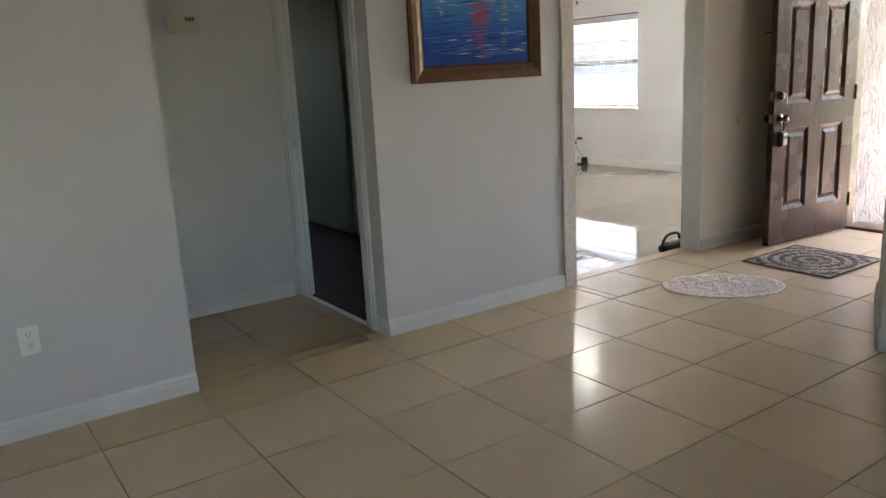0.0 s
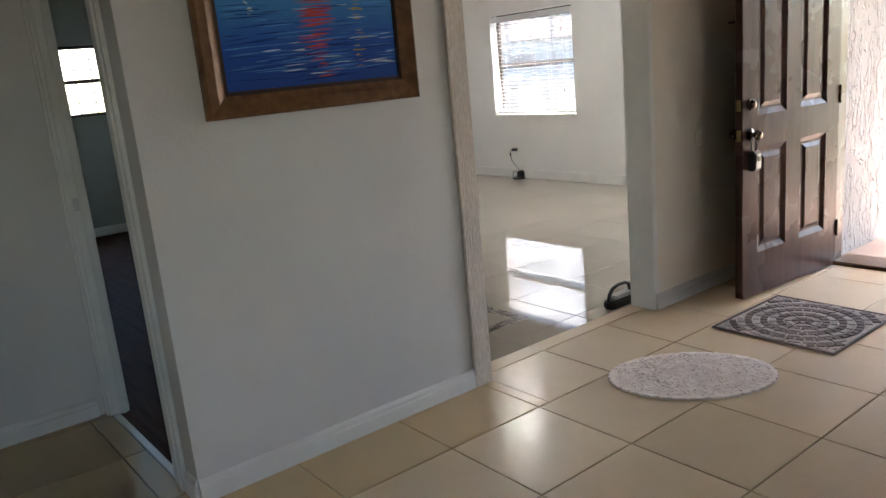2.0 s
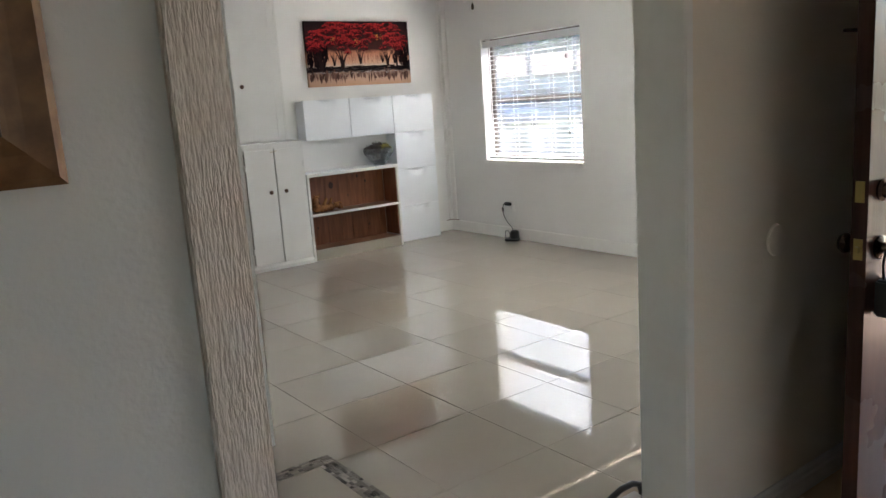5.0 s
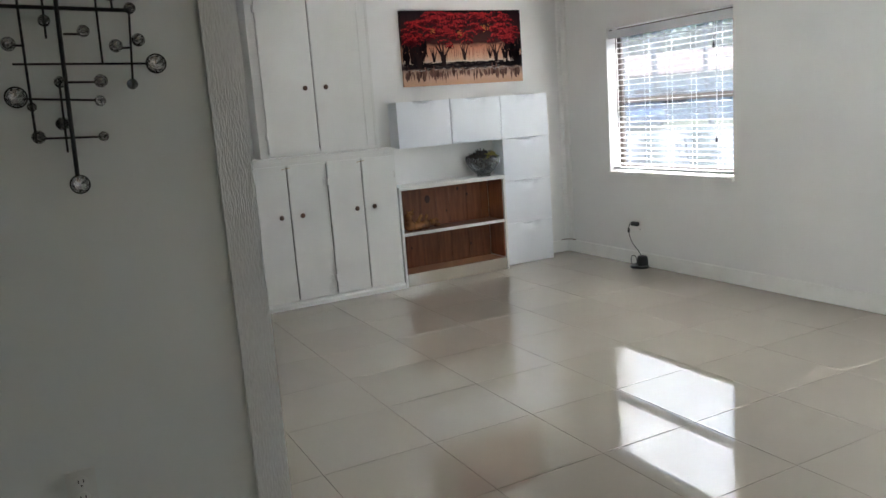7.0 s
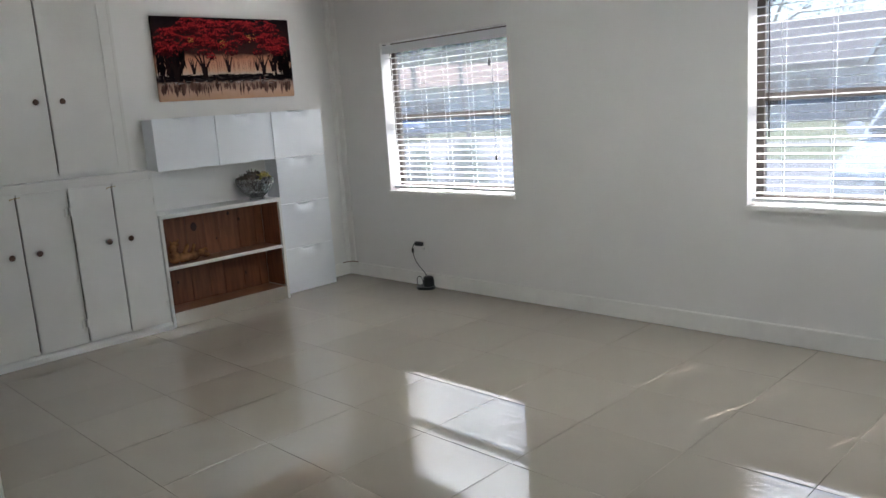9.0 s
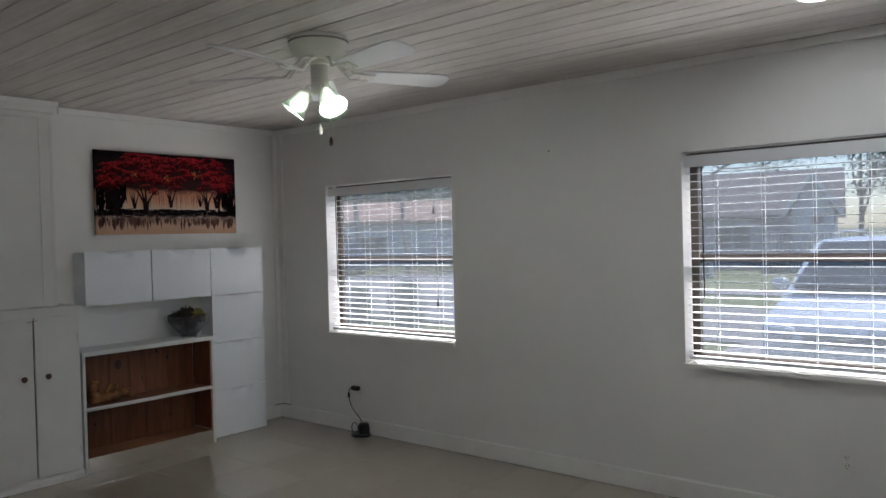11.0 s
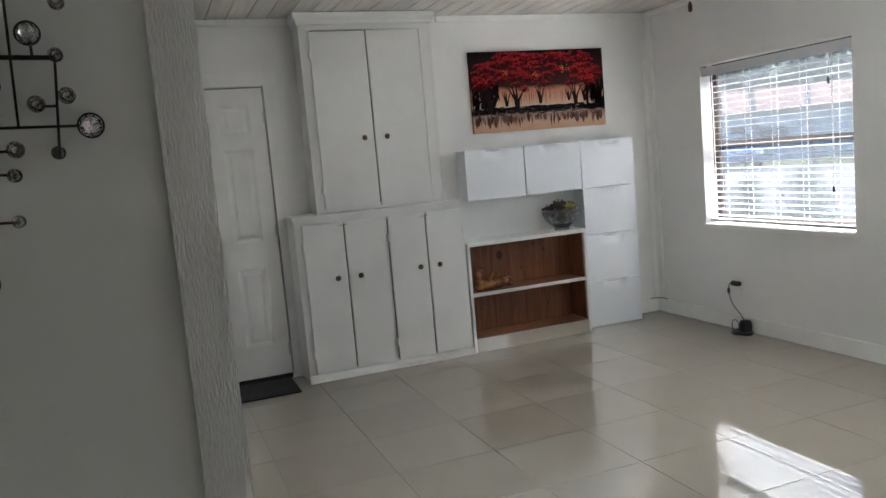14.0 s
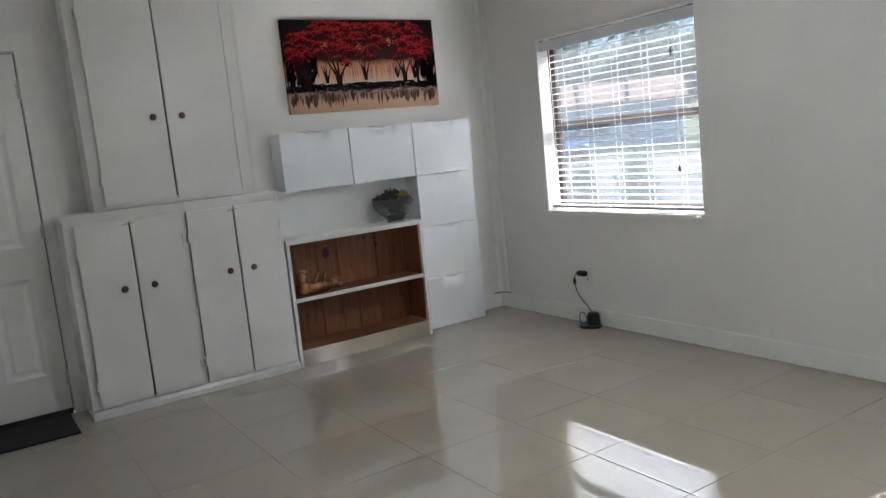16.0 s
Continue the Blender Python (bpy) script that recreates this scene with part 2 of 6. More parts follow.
def upright_bands(m, stops):
    """Colours the material by height in the object, for painted pictures: stops of (z, colour)."""
    nt = m.node_tree
    n, link = nt.nodes, nt.links.new
    tc = n.new("ShaderNodeTexCoord")
    sep = n.new("ShaderNodeSeparateXYZ")
    link(tc.outputs["Object"], sep.inputs[0])
    wob = n.new("ShaderNodeTexNoise")
    wob.inputs["Scale"].default_value = 14
    link(tc.outputs["Object"], wob.inputs["Vector"])
    ad = n.new("ShaderNodeMath")
    ad.operation = "MULTIPLY_ADD"
    ad.inputs[1].default_value = 0.06
    link(wob.outputs["Fac"], ad.inputs[0])
    link(sep.outputs["Z"], ad.inputs[2])
    r = n.new("ShaderNodeValToRGB")
    lo, hi = stops[0][0], stops[-1][0]
    mr = n.new("ShaderNodeMapRange")
    mr.inputs[1].default_value, mr.inputs[2].default_value = lo + 0.03, hi + 0.03
    link(ad.outputs[0], mr.inputs[0])
    link(mr.outputs[0], r.inputs[0])
    els = r.color_ramp.elements
    for i, (z, c) in enumerate(stops):
        p = (z - lo) / (hi - lo)
        e = els[0] if i == 0 else els[-1] if i == len(stops) - 1 else els.new(p)
        e.position, e.color = p, (*c, 1)
    link(r.outputs[0], n["Principled BSDF"].inputs["Base Color"])


# ---- mesh helpers ----
def add_box(bm, x0, x1, y0, y1, z0, z1, m=None):
    vs = [bm.verts.new((x, y, z)) for x in (x0, x1) for y in (y0, y1) for z in (z0, z1)]
    if m:
        for v in vs:
            v.co = m @ v.co
    for f in ((0, 1, 3, 2), (4, 6, 7, 5), (0, 4, 5, 1), (2, 3, 7, 6), (0, 2, 6, 4), (1, 5, 7, 3)):
        bm.faces.new([vs[i] for i in f])
    return vs


def lathe(bm, profile, m=Matrix(), seg=24, closed=False):
    """A turned body: profile of (radius, height)."""
    rings = []
    for r, z in profile:
        rings.append([bm.verts.new(m @ Vector((r * math.cos(2 * math.pi * i / seg), r * math.sin(2 * math.pi * i / seg), z))) for i in range(seg)])
    for a, b in zip(rings, rings[1:]):
        for i in range(seg):
            bm.faces.new((a[i], a[(i + 1) % seg], b[(i + 1) % seg], b[i]))
    if not closed:
        for ring in (rings[0], rings[-1]):
            if (ring[0].co - ring[seg // 2].co).length > 1e-4:
                bm.faces.new(ring)


def prism(bm, outline, lift, m=Matrix()):
    """A flat outline of (x, y) raised from z = 0 to lift."""
    lo = [bm.verts.new(m @ Vector((x, y, 0))) for x, y in outline]
    hi = [bm.verts.new(m @ Vector((x, y, lift))) for x, y in outline]
    bm.faces.new(lo)
    bm.faces.new(hi)
    for i in range(len(lo)):
        j = (i + 1) % len(lo)
        bm.faces.new((lo[i], lo[j], hi[j], hi[i]))


def tube(bm, pts, r, seg=8):
    """A round rod along points."""
    pts = [Vector(p) for p in pts]
    rings = []
    for i, p in enumerate(pts):
        d = (pts[min(i + 1, len(pts) - 1)] - pts[max(i - 1, 0)]).normalized()
        u = d.orthogonal().normalized() if i == 0 else (u - d * u.dot(d)).normalized()
        w = d.cross(u)
        rings.append([bm.verts.new(p + r * (u * math.cos(2 * math.pi * k / seg) + w * math.sin(2 * math.pi * k / seg))) for k in range(seg)])
    for a, b in zip(rings, rings[1:]):
        for k in range(seg):
            bm.faces.new((a[k], a[(k + 1) % seg], b[(k + 1) % seg], b[k]))
    bm.faces.new(rings[0])
    bm.faces.new(rings[-1])


def ball(bm, c, r, seg=16, squash=(1, 1, 1)):
    m = Matrix.Translation(c) @ Matrix.Diagonal((*squash, 1))
    bmesh.ops.create_uvsphere(bm, u_segments=seg, v_segments=max(6, seg // 2), radius=r, matrix=m)


def finish(name, bm, material, bevel=0.0, smooth=False, seg=2):
    bmesh.ops.recalc_face_normals(bm, faces=bm.faces)
    if bevel:
        bmesh.ops.bevel(bm, geom=[e for e in bm.edges if len(e.link_faces) == 2 and e.calc_face_angle() > 0.6], offset=bevel, segments=seg, affect="EDGES", clamp_overlap=True)
    me = bpy.data.meshes.new(name)
    bm.to_mesh(me)
    bm.free()
    me.materials.append(material)
    if smooth:
        me.shade_smooth()
        me.set_sharp_from_angle(angle=radians(40))
    return me


def part(name, bm, material, parent=None, label="", bevel=0.0, smooth=False):
    ob = new(name, finish(name, bm, material, bevel, smooth))
    ob.parent = parent
    return tagged(ob, label)


def box_part(name, b, material, parent=None, label="", bevel=0.002):
    bm = bmesh.new()
    add_box(bm, *b)
    return part(name, bm, material, parent, label, bevel)


def thing(name, label, category, at=(0, 0, 0), group=""):
    ob = new(name)
    ob.location = at
    ob.empty_display_size = 0.1
    return tagged(ob, label, category, group)


def structure(name, blocks, material, label="", bevel=0.0, parent=None):
    bm = bmesh.new()
    for b in blocks:
        add_box(bm, *b)
    ob = part(name, bm, material, parent, label, bevel)
    return tagged(ob, kind="" if parent else "structure")


def baseboard(pts, material=TRIM_FOYER, h=0.085, z=0.0, t=0.014):
    """A stepped baseboard along (x, y) points; the wall lies to the right of the line."""
    bm = bmesh.new()
    prof = ((0, 0), (t, 0), (t, h * 0.62), (t * 0.7, h * 0.70), (t * 0.7, h * 0.86), (t * 0.25, h), (0, h))
    for (x0, y0), (x1, y1) in zip(pts, pts[1:]):
        d = Vector((x1 - x0, y1 - y0, 0)).normalized()
        nrm = Vector((-d.y, d.x, 0))
        a = [bm.verts.new(Vector((x0, y0, z + w)) + nrm * (u + 0.001)) for u, w in prof]
        b = [bm.verts.new(Vector((x1, y1, z + w)) + nrm * (u + 0.001)) for u, w in prof]
        for i in range(len(prof)):
            j = (i + 1) % len(prof)
            bm.faces.new((a[i], a[j], b[j], b[i]))
        bm.faces.new(a)
        bm.faces.new(b)
    return tagged(part("baseboard", bm, material, label="white painted wooden baseboard"), kind="structure")

# ---- structure ----
structure("floor_foyer", [(-3.2, 6.34, -3.2, FW, -0.25, -0.006), (CAP, POST, FW, BW, -0.25, -0.006), (1.2, 2.45, FW, 4.9, -0.25, -0.006)], GROUT)
structure("floor_living", [(3.56, XW, BW, YB, -0.35, LF - 0.004)], GROUT_LIVING)
structure("floor_bedroom", [(2.46, 3.52, BW, YB + 0.3, -0.25, -0.002), (3.52, 4.32, 5.6, YB + 0.3, -0.25, -0.002), (2.40, 2.46, 3.90, 4.72, -0.25, -0.002)], DARK_FLOOR)
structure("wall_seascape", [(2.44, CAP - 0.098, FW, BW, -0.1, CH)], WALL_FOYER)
structure("wall_end_cap", [(CAP - 0.0975, CAP, FW - 0.014, BW + 0.008, -0.06, CH)], CAP_TRIM, bevel=0.004)
structure("wall_beside_door", [(POST + 0.001, 6.20, FW, BW, -0.1, CH)], PEACH)
structure("wall_porch_inner", [(6.20, XW, FW + 0.08, BW, -0.1, CH)], WALL)
structure("wall_stucco", [(6.34, 9.35, FW, FW + 0.079, -0.25, 2.6)], STUCCO)
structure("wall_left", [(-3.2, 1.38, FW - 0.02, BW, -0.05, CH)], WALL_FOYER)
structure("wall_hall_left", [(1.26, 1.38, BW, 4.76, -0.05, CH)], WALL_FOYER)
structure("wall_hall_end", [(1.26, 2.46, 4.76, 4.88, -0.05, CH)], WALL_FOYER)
structure("wall_bedroom_door", [(2.38, 2.44, FW, 3.90, -0.05, CH), (2.38, 2.44, 4.715, 4.76, -0.05, CH), (2.38, 2.44, 3.90, 4.715, 2.04, CH)], WALL_FOYER)
structure("wall_bedroom", [(2.38, 2.46, 4.88, YB + 0.3, -0.05, CH), (3.50, 3.58, BW + 0.009, 7.45, -0.1, CH), (3.58, 4.32, 7.33, 7.45, -0.05, CH),
                           (2.40, 2.90, YB + 0.3, YB + 0.4, -0.05, CH), (2.90, 4.02, YB + 0.3, YB + 0.4, -0.05, 1.20), (2.90, 4.02, YB + 0.3, YB + 0.4, 1.88, CH), (4.02, 4.40, YB + 0.3, YB + 0.4, -0.05, CH), (4.32, 4.40, YB + 0.151, YB + 0.2995, -0.05, CH)], SAGE)
W2A, W2B, W1A, W1B, WZ0, WZ1 = 4.16, 5.53, 7.225, 8.565, 0.70, 1.91
XO = XW + 0.20
structure("wall_window", [(XW, XO, FW + 0.08, W2A, -0.5, CH), (XW, XO, W2B, W1A, -0.5, CH), (XW, XO, W1B, YB + 0.15, -0.5, CH)]
          + [(XW, XO, a, b, z0, z1) for a, b in ((W2A, W2B), (W1A, W1B)) for z0, z1 in ((-0.5, WZ0), (WZ1, CH))], WALL)
structure("wall_back", [(5.13, XW, YB, YB + 0.15, -0.4, CH), (4.32, 4.42, YB, YB + 0.15, -0.4, CH), (4.42, 5.13, YB, YB + 0.15, 1.98, CH)], WALL)
structure("wall_decorated", [(3.58, 4.415, 5.455, 5.58, -0.1, CH)], WALL_ART)
structure("wall_side", [(4.32, 4.41, 5.58, YB, -0.1, CH)], WALL)
structure("trim_decorated", [(4.332, 4.426, 5.441, 5.454, LF, CH), (4.416, 4.426, 5.455, 5.585, LF, CH)], ROUGH_TRIM)
structure("trim_decorated_side", [(3.581, 3.655, 5.437, 5.454, LF, CH)], ROUGH_TRIM)
bm = bmesh.new()
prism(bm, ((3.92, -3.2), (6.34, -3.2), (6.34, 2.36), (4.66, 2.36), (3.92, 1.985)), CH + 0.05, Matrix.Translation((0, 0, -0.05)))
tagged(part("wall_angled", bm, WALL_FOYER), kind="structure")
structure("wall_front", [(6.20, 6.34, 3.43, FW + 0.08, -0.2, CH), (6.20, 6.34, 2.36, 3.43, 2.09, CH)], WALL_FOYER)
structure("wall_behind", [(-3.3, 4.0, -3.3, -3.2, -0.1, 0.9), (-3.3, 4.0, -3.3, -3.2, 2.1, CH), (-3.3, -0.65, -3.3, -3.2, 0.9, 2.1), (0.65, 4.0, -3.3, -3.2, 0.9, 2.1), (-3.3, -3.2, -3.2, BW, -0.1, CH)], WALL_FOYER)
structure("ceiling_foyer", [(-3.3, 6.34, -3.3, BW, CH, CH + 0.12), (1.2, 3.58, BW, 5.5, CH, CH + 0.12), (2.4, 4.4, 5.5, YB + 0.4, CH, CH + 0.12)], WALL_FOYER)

# plank ceiling of the living room
bm = bmesh.new()
add_box(bm, 3.581, XO, BW, YB + 0.15, CH + 0.016, CH + 0.12)
tagged(part("ceiling_backing", bm, CEIL_GAP), kind="structure")
bm = bmesh.new()
x, k = 3.592, 0
rng = random.Random(4)
while x < XW - 0.02:
    w = 0.134
    y = BW
    while y < YB:
        y2 = min(YB, y + rng.uniform(2.2, 4.4))
        dz = rng.uniform(-0.0008, 0.0008)
        vs = add_box(bm, x + 0.0065, min(x + w, XW), y + 0.0012, y2 - 0.0012, CH + dz, CH + 0.016)
        y = y2
    x += w
tagged(part("ceiling", bm, CEIL, label="whitewashed tongue and groove plank ceiling"), kind="structure")
structure("trim_ceiling", [(XW - 0.035, XW - 0.001, BW, YB, CH - 0.05, CH - 0.002), (6.44, XW - 0.036, YB - 0.022, YB - 0.001, CH - 0.045, CH - 0.002), (4.40, 5.34, YB - 0.022, YB - 0.001, CH - 0.045, CH - 0.002)], TRIM, bevel=0.004)
structure("trim_corner_pipe", [(XW - 0.055, XW - 0.001, YB - 0.016, YB - 0.001, 0.045, CH - 0.05), (XW - 0.016, XW - 0.001, YB - 0.09, YB - 0.017, 0.045, CH - 0.05)], TRIM, bevel=0.004)

# baseboards
baseboard([(CAP - 0.099, FW), (2.38, FW)])
baseboard([(2.379, FW + 0.10), (2.379, FW)][::-1])
baseboard([(1.38, FW - 0.02), (-3.0, FW - 0.02)])
baseboard([(2.33, 4.76), (1.38, 4.76)])
baseboard([(6.2, FW), (POST + 0.01, FW)])
baseboard([(3.92, -3.0), (3.92, 1.985), (4.66, 2.36), (6.2, 2.36)], h=0.10)
structure("baseboard_living", [(XW - 0.022, XW - 0.001, BW, YB - 0.002, LF, LF + 0.112), (7.98, XW - 0.023, YB - 0.016, YB - 0.001, LF, LF + 0.112), (3.66, 4.331, 5.441, 5.454, LF, LF + 0.10)], TRIM, "plain white painted baseboard", bevel=0.004)

# door casings: bedroom doorway
structure("trim_bedroom_door", [(2.364, 2.379, 3.80, 3.895, 0.0, 2.11), (2.355, 2.364, 3.815, 3.84, 0.0, 2.11), (2.364, 2.379, 4.705, 4.758, 0.0, 2.11), (2.355, 2.364, 4.725, 4.745, 0.0, 2.11), (2.364, 2.379, 3.896, 4.704, 2.045, 2.11),
                                (2.38, 2.445, 3.901, 3.915, 0.0, 2.03), (2.38, 2.445, 4.700, 4.714, 0.0, 2.03), (2.38, 2.445, 3.901, 4.714, 2.03, 2.039), (2.41, 2.43, 4.688, 4.6995, 0.0, 2.03)], TRIM_FOYER, bevel=0.002)
structure("trim_bedroom_threshold", [(2.372, 2.40, 3.916, 4.69, 0.0, 0.008)], PLATE)
box_part("strike_plate", (2.384, 2.408, 4.695, 4.699, 0.92, 0.975), STEEL).location = (0, 0, 0)
tagged(bpy.data.objects["strike_plate"], "steel strike plate on the white door jamb", "strike plate")
structure("trim_step", [(CAP + 0.001, POST, 3.752, BW + 0.012, -0.075, 0.0)], TILE, "tiled nosing of the step down", bevel=0.004)
structure("trim_post", [(POST - 0.006, POST, FW - 0.006, BW + 0.004, 0.0, CH), (POST, POST + 0.03, FW - 0.006, FW - 0.001, 0.09, CH)], TRIM, bevel=0.002)
structure("trim_front_door", [(6.185, 6.34, 3.375, 3.429, 0.0, 2.09), (6.185, 6.34, 2.362, 2.43, 0.0, 2.09), (6.185, 6.34, 2.431, 3.374, 2.05, 2.09)], DOOR_BROWN, bevel=0.003)
structure("trim_front_threshold", [(6.20, 6.42, 2.431, 3.374, -0.05, 0.018)], FRAME_WOOD, "worn dark wooden threshold", bevel=0.006)
structure("baseboard_bedroom", [(2.53, 4.31, YB + 0.286, YB + 0.299, 0.0, 0.09)], TRIM)


# sliding closet panels along the bedroom wall, a dark gap under them
for a, b, x in ((BW + 0.02, 6.10, 3.470), (6.04, 7.30, 3.446)):
    cd = thing("closet_door", "flat grey-green sliding closet panel", "closet door", (x, a, 0.0), "sliding closet panels")
    box_part("panel", (0.0, 0.022, 0.0, b - a, 0.022, 2.02), SAGE, cd, bevel=0.002)
    for k in (0.15, b - a - 0.20):
        box_part("floor_guide", (0.006, 0.016, k, k + 0.05, 0.0, 0.021), BLACK, cd, bevel=0.0)


# ---- windows with blinds ----
def window(name, y0, y1):
    w = thing(name, "white sill and dark bronze single-hung window", "window", (XW, (y0 + y1) / 2, WZ0))
    w["kind"] = "structure"
    hw, h = (y1 - y0) / 2, WZ1 - WZ0
    f0, f1 = 0.115, 0.160
    bm = bmesh.new()
    for b in ((f0, f1, -hw, -hw + 0.045, 0.012, h), (f0, f1, hw - 0.045, hw, 0.012, h), (f0, f1, -hw + 0.045, hw - 0.045, 0.012, 0.055), (f0, f1, -hw + 0.045, hw - 0.045, h - 0.04, h),
              (f0 + 0.01, f1 - 0.005, -hw + 0.045, hw - 0.045, h * 0.5 - 0.022, h * 0.5 + 0.022)):
        add_box(bm, *b)
    part("window_frame", bm, WIN_FRAME, w, "dark bronze aluminium frame", 0.002)
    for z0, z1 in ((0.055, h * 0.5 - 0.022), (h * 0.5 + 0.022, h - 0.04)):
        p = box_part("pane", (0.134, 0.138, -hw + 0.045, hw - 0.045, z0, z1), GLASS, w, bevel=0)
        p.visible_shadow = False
    box_part("window_sill", (-0.028, f0 - 0.001, -hw - 0.008, hw + 0.008, -0.016, 0.010), TRIM, w, "white marble sill", 0.003)


def blind(y0, y1, label):
    hw = (y1 - y0) / 2 - 0.012
    b = thing("window_blind", label, "blind", (XW + 0.055, (y0 + y1) / 2, WZ0), "window blinds")
    box_part("headrail", (-0.030, 0.030, -hw, hw, 1.140, 1.182), SLAT, b)
    box_part("valance", (-0.046, -0.036, -hw - 0.002, hw + 0.002, 1.122, 1.188), SLAT, b)
    for yy in (-hw * 0.96, 0.0, hw * 0.96):
        box_part("valance_clip", (-0.048, -0.030, yy - 0.014, yy + 0.014, 1.1885, 1.195), BLACK, b, "dark valance clip", 0.001)
    box_part("bottom_rail", (-0.026, 0.026, -hw, hw, 0.028, 0.046), SLAT, b)
    ladders = (-hw * 0.76, 0.0, hw * 0.76)
    cords = (-hw * 0.76, -hw * 0.38, 0.0, hw * 0.38, hw * 0.76)
    bm = bmesh.new()
    add_box(bm, -0.0225, -0.0045, -hw, hw, -0.0012, 0.0012)
    add_box(bm, 0.0045, 0.0225, -hw, hw, -0.0012, 0.0012)
    edges = [-hw] + [e for l in ladders for e in (l - 0.0035, l + 0.0035)] + [hw]
    for a, c in zip(edges[::2], edges[1::2]):
        add_box(bm, -0.0045, 0.0045, a, c, -0.0012, 0.0012)
    me = finish("slat", bm, SLAT)
    n = 25
    rng = random.Random(int(y0 * 10))
    for i in range(n):
        s = new("slat", me)
        s.parent = b
        s.matrix_basis = pose(0, 0, 0.075 + i * 1.055 / (n - 1), rng.uniform(-0.1, 0.1), rng.uniform(-1.5, 1.5), 0)
    for l in cords:
        bm = bmesh.new()
        for dx in (-0.026, 0.026):
            tube(bm, ((dx, l + dx * 0.12, 0.03), (dx, l - dx * 0.12, 1.145)), 0.0009, 5)
        part("ladder_cord", bm, SLAT, b)
    bm = bmesh.new()
    tube(bm, ((-0.05, hw - 0.10, 1.12), (-0.052, hw - 0.105, 0.38)), 0.004, 8)
    part("tilt_wand", bm, WIN_FRAME, b, "dark tilt wand")
    bm = bmesh.new()
    tube(bm, ((-0.05, -hw + 0.14, 1.14), (-0.052, -hw + 0.145, 0.30)), 0.0015, 6)
    for dy in (0.0, 0.03):
        tube(bm, ((-0.05, -hw + 0.16, 1.13), (-0.051, -hw + 0.15 + dy, 0.97)), 0.0012, 6)
    part("lift_cord", bm, SLAT, b)
    for ty, tz in ((-hw + 0.145, 0.26), (-hw + 0.165, 0.935)):
        bm = bmesh.new()
        lathe(bm, ((0.003, 0.0), (0.009, 0.005), (0.006, 0.04), (0.002, 0.045)), Matrix.Translation((-0.052, ty, tz)), 10)
        part("cord_tassel", bm, BLACK, b, "dark cord tassel")


window("window_1", W1A, W1B)
window("window_2", W2A, W2B)
blind(W1A, W1B, "white slatted blind with open slats over the far window")
blind(W2A, W2B, "white slatted blind with open slats before the driveway")

# window at the back of the bedroom; unseen left part widened for more light
bw = thing("window_3", "dark-framed bedroom window with a grid of bars", "window", (3.46, YB + 0.34, 1.20))
bw["kind"] = "structure"
bm = bmesh.new()
for b in ((-0.56, -0.53, -0.03, 0.03, 0, 0.68), (0.53, 0.56, -0.03, 0.03, 0, 0.68), (-0.53, 0.53, -0.03, 0.03, 0, 0.03), (-0.53, 0.53, -0.03, 0.03, 0.65, 0.68), (-0.53, 0.53, -0.03, 0.03, 0.32, 0.36)):
    add_box(bm, *b)
part("window_frame", bm, WIN_FRAME, bw)
for xx in (-0.4, -0.2, 0.0, 0.2, 0.36):
    box_part("bar", (xx - 0.005, xx + 0.005, -0.005, 0.005, 0.03, 0.65), WIN_FRAME, bw, bevel=0)
for zz in (0.13, 0.22, 0.45, 0.55):
    box_part("bar", (-0.53, 0.53, -0.012, -0.006, zz - 0.005, zz + 0.005), WIN_FRAME, bw, bevel=0)

# daylight of the window behind the camera
day = new("daylight_back_window", bpy.data.lights.new("daylight_back_window", "AREA"))
day.data.shape, day.data.size, day.data.size_y, day.data.energy, day.data.color = "RECTANGLE", 1.25, 1.15, BACK_WINDOW, (0.94, 0.96, 1.0)
day.matrix_world = look((0.0, -3.22, 1.5), (0.0, 0.0, 1.2))


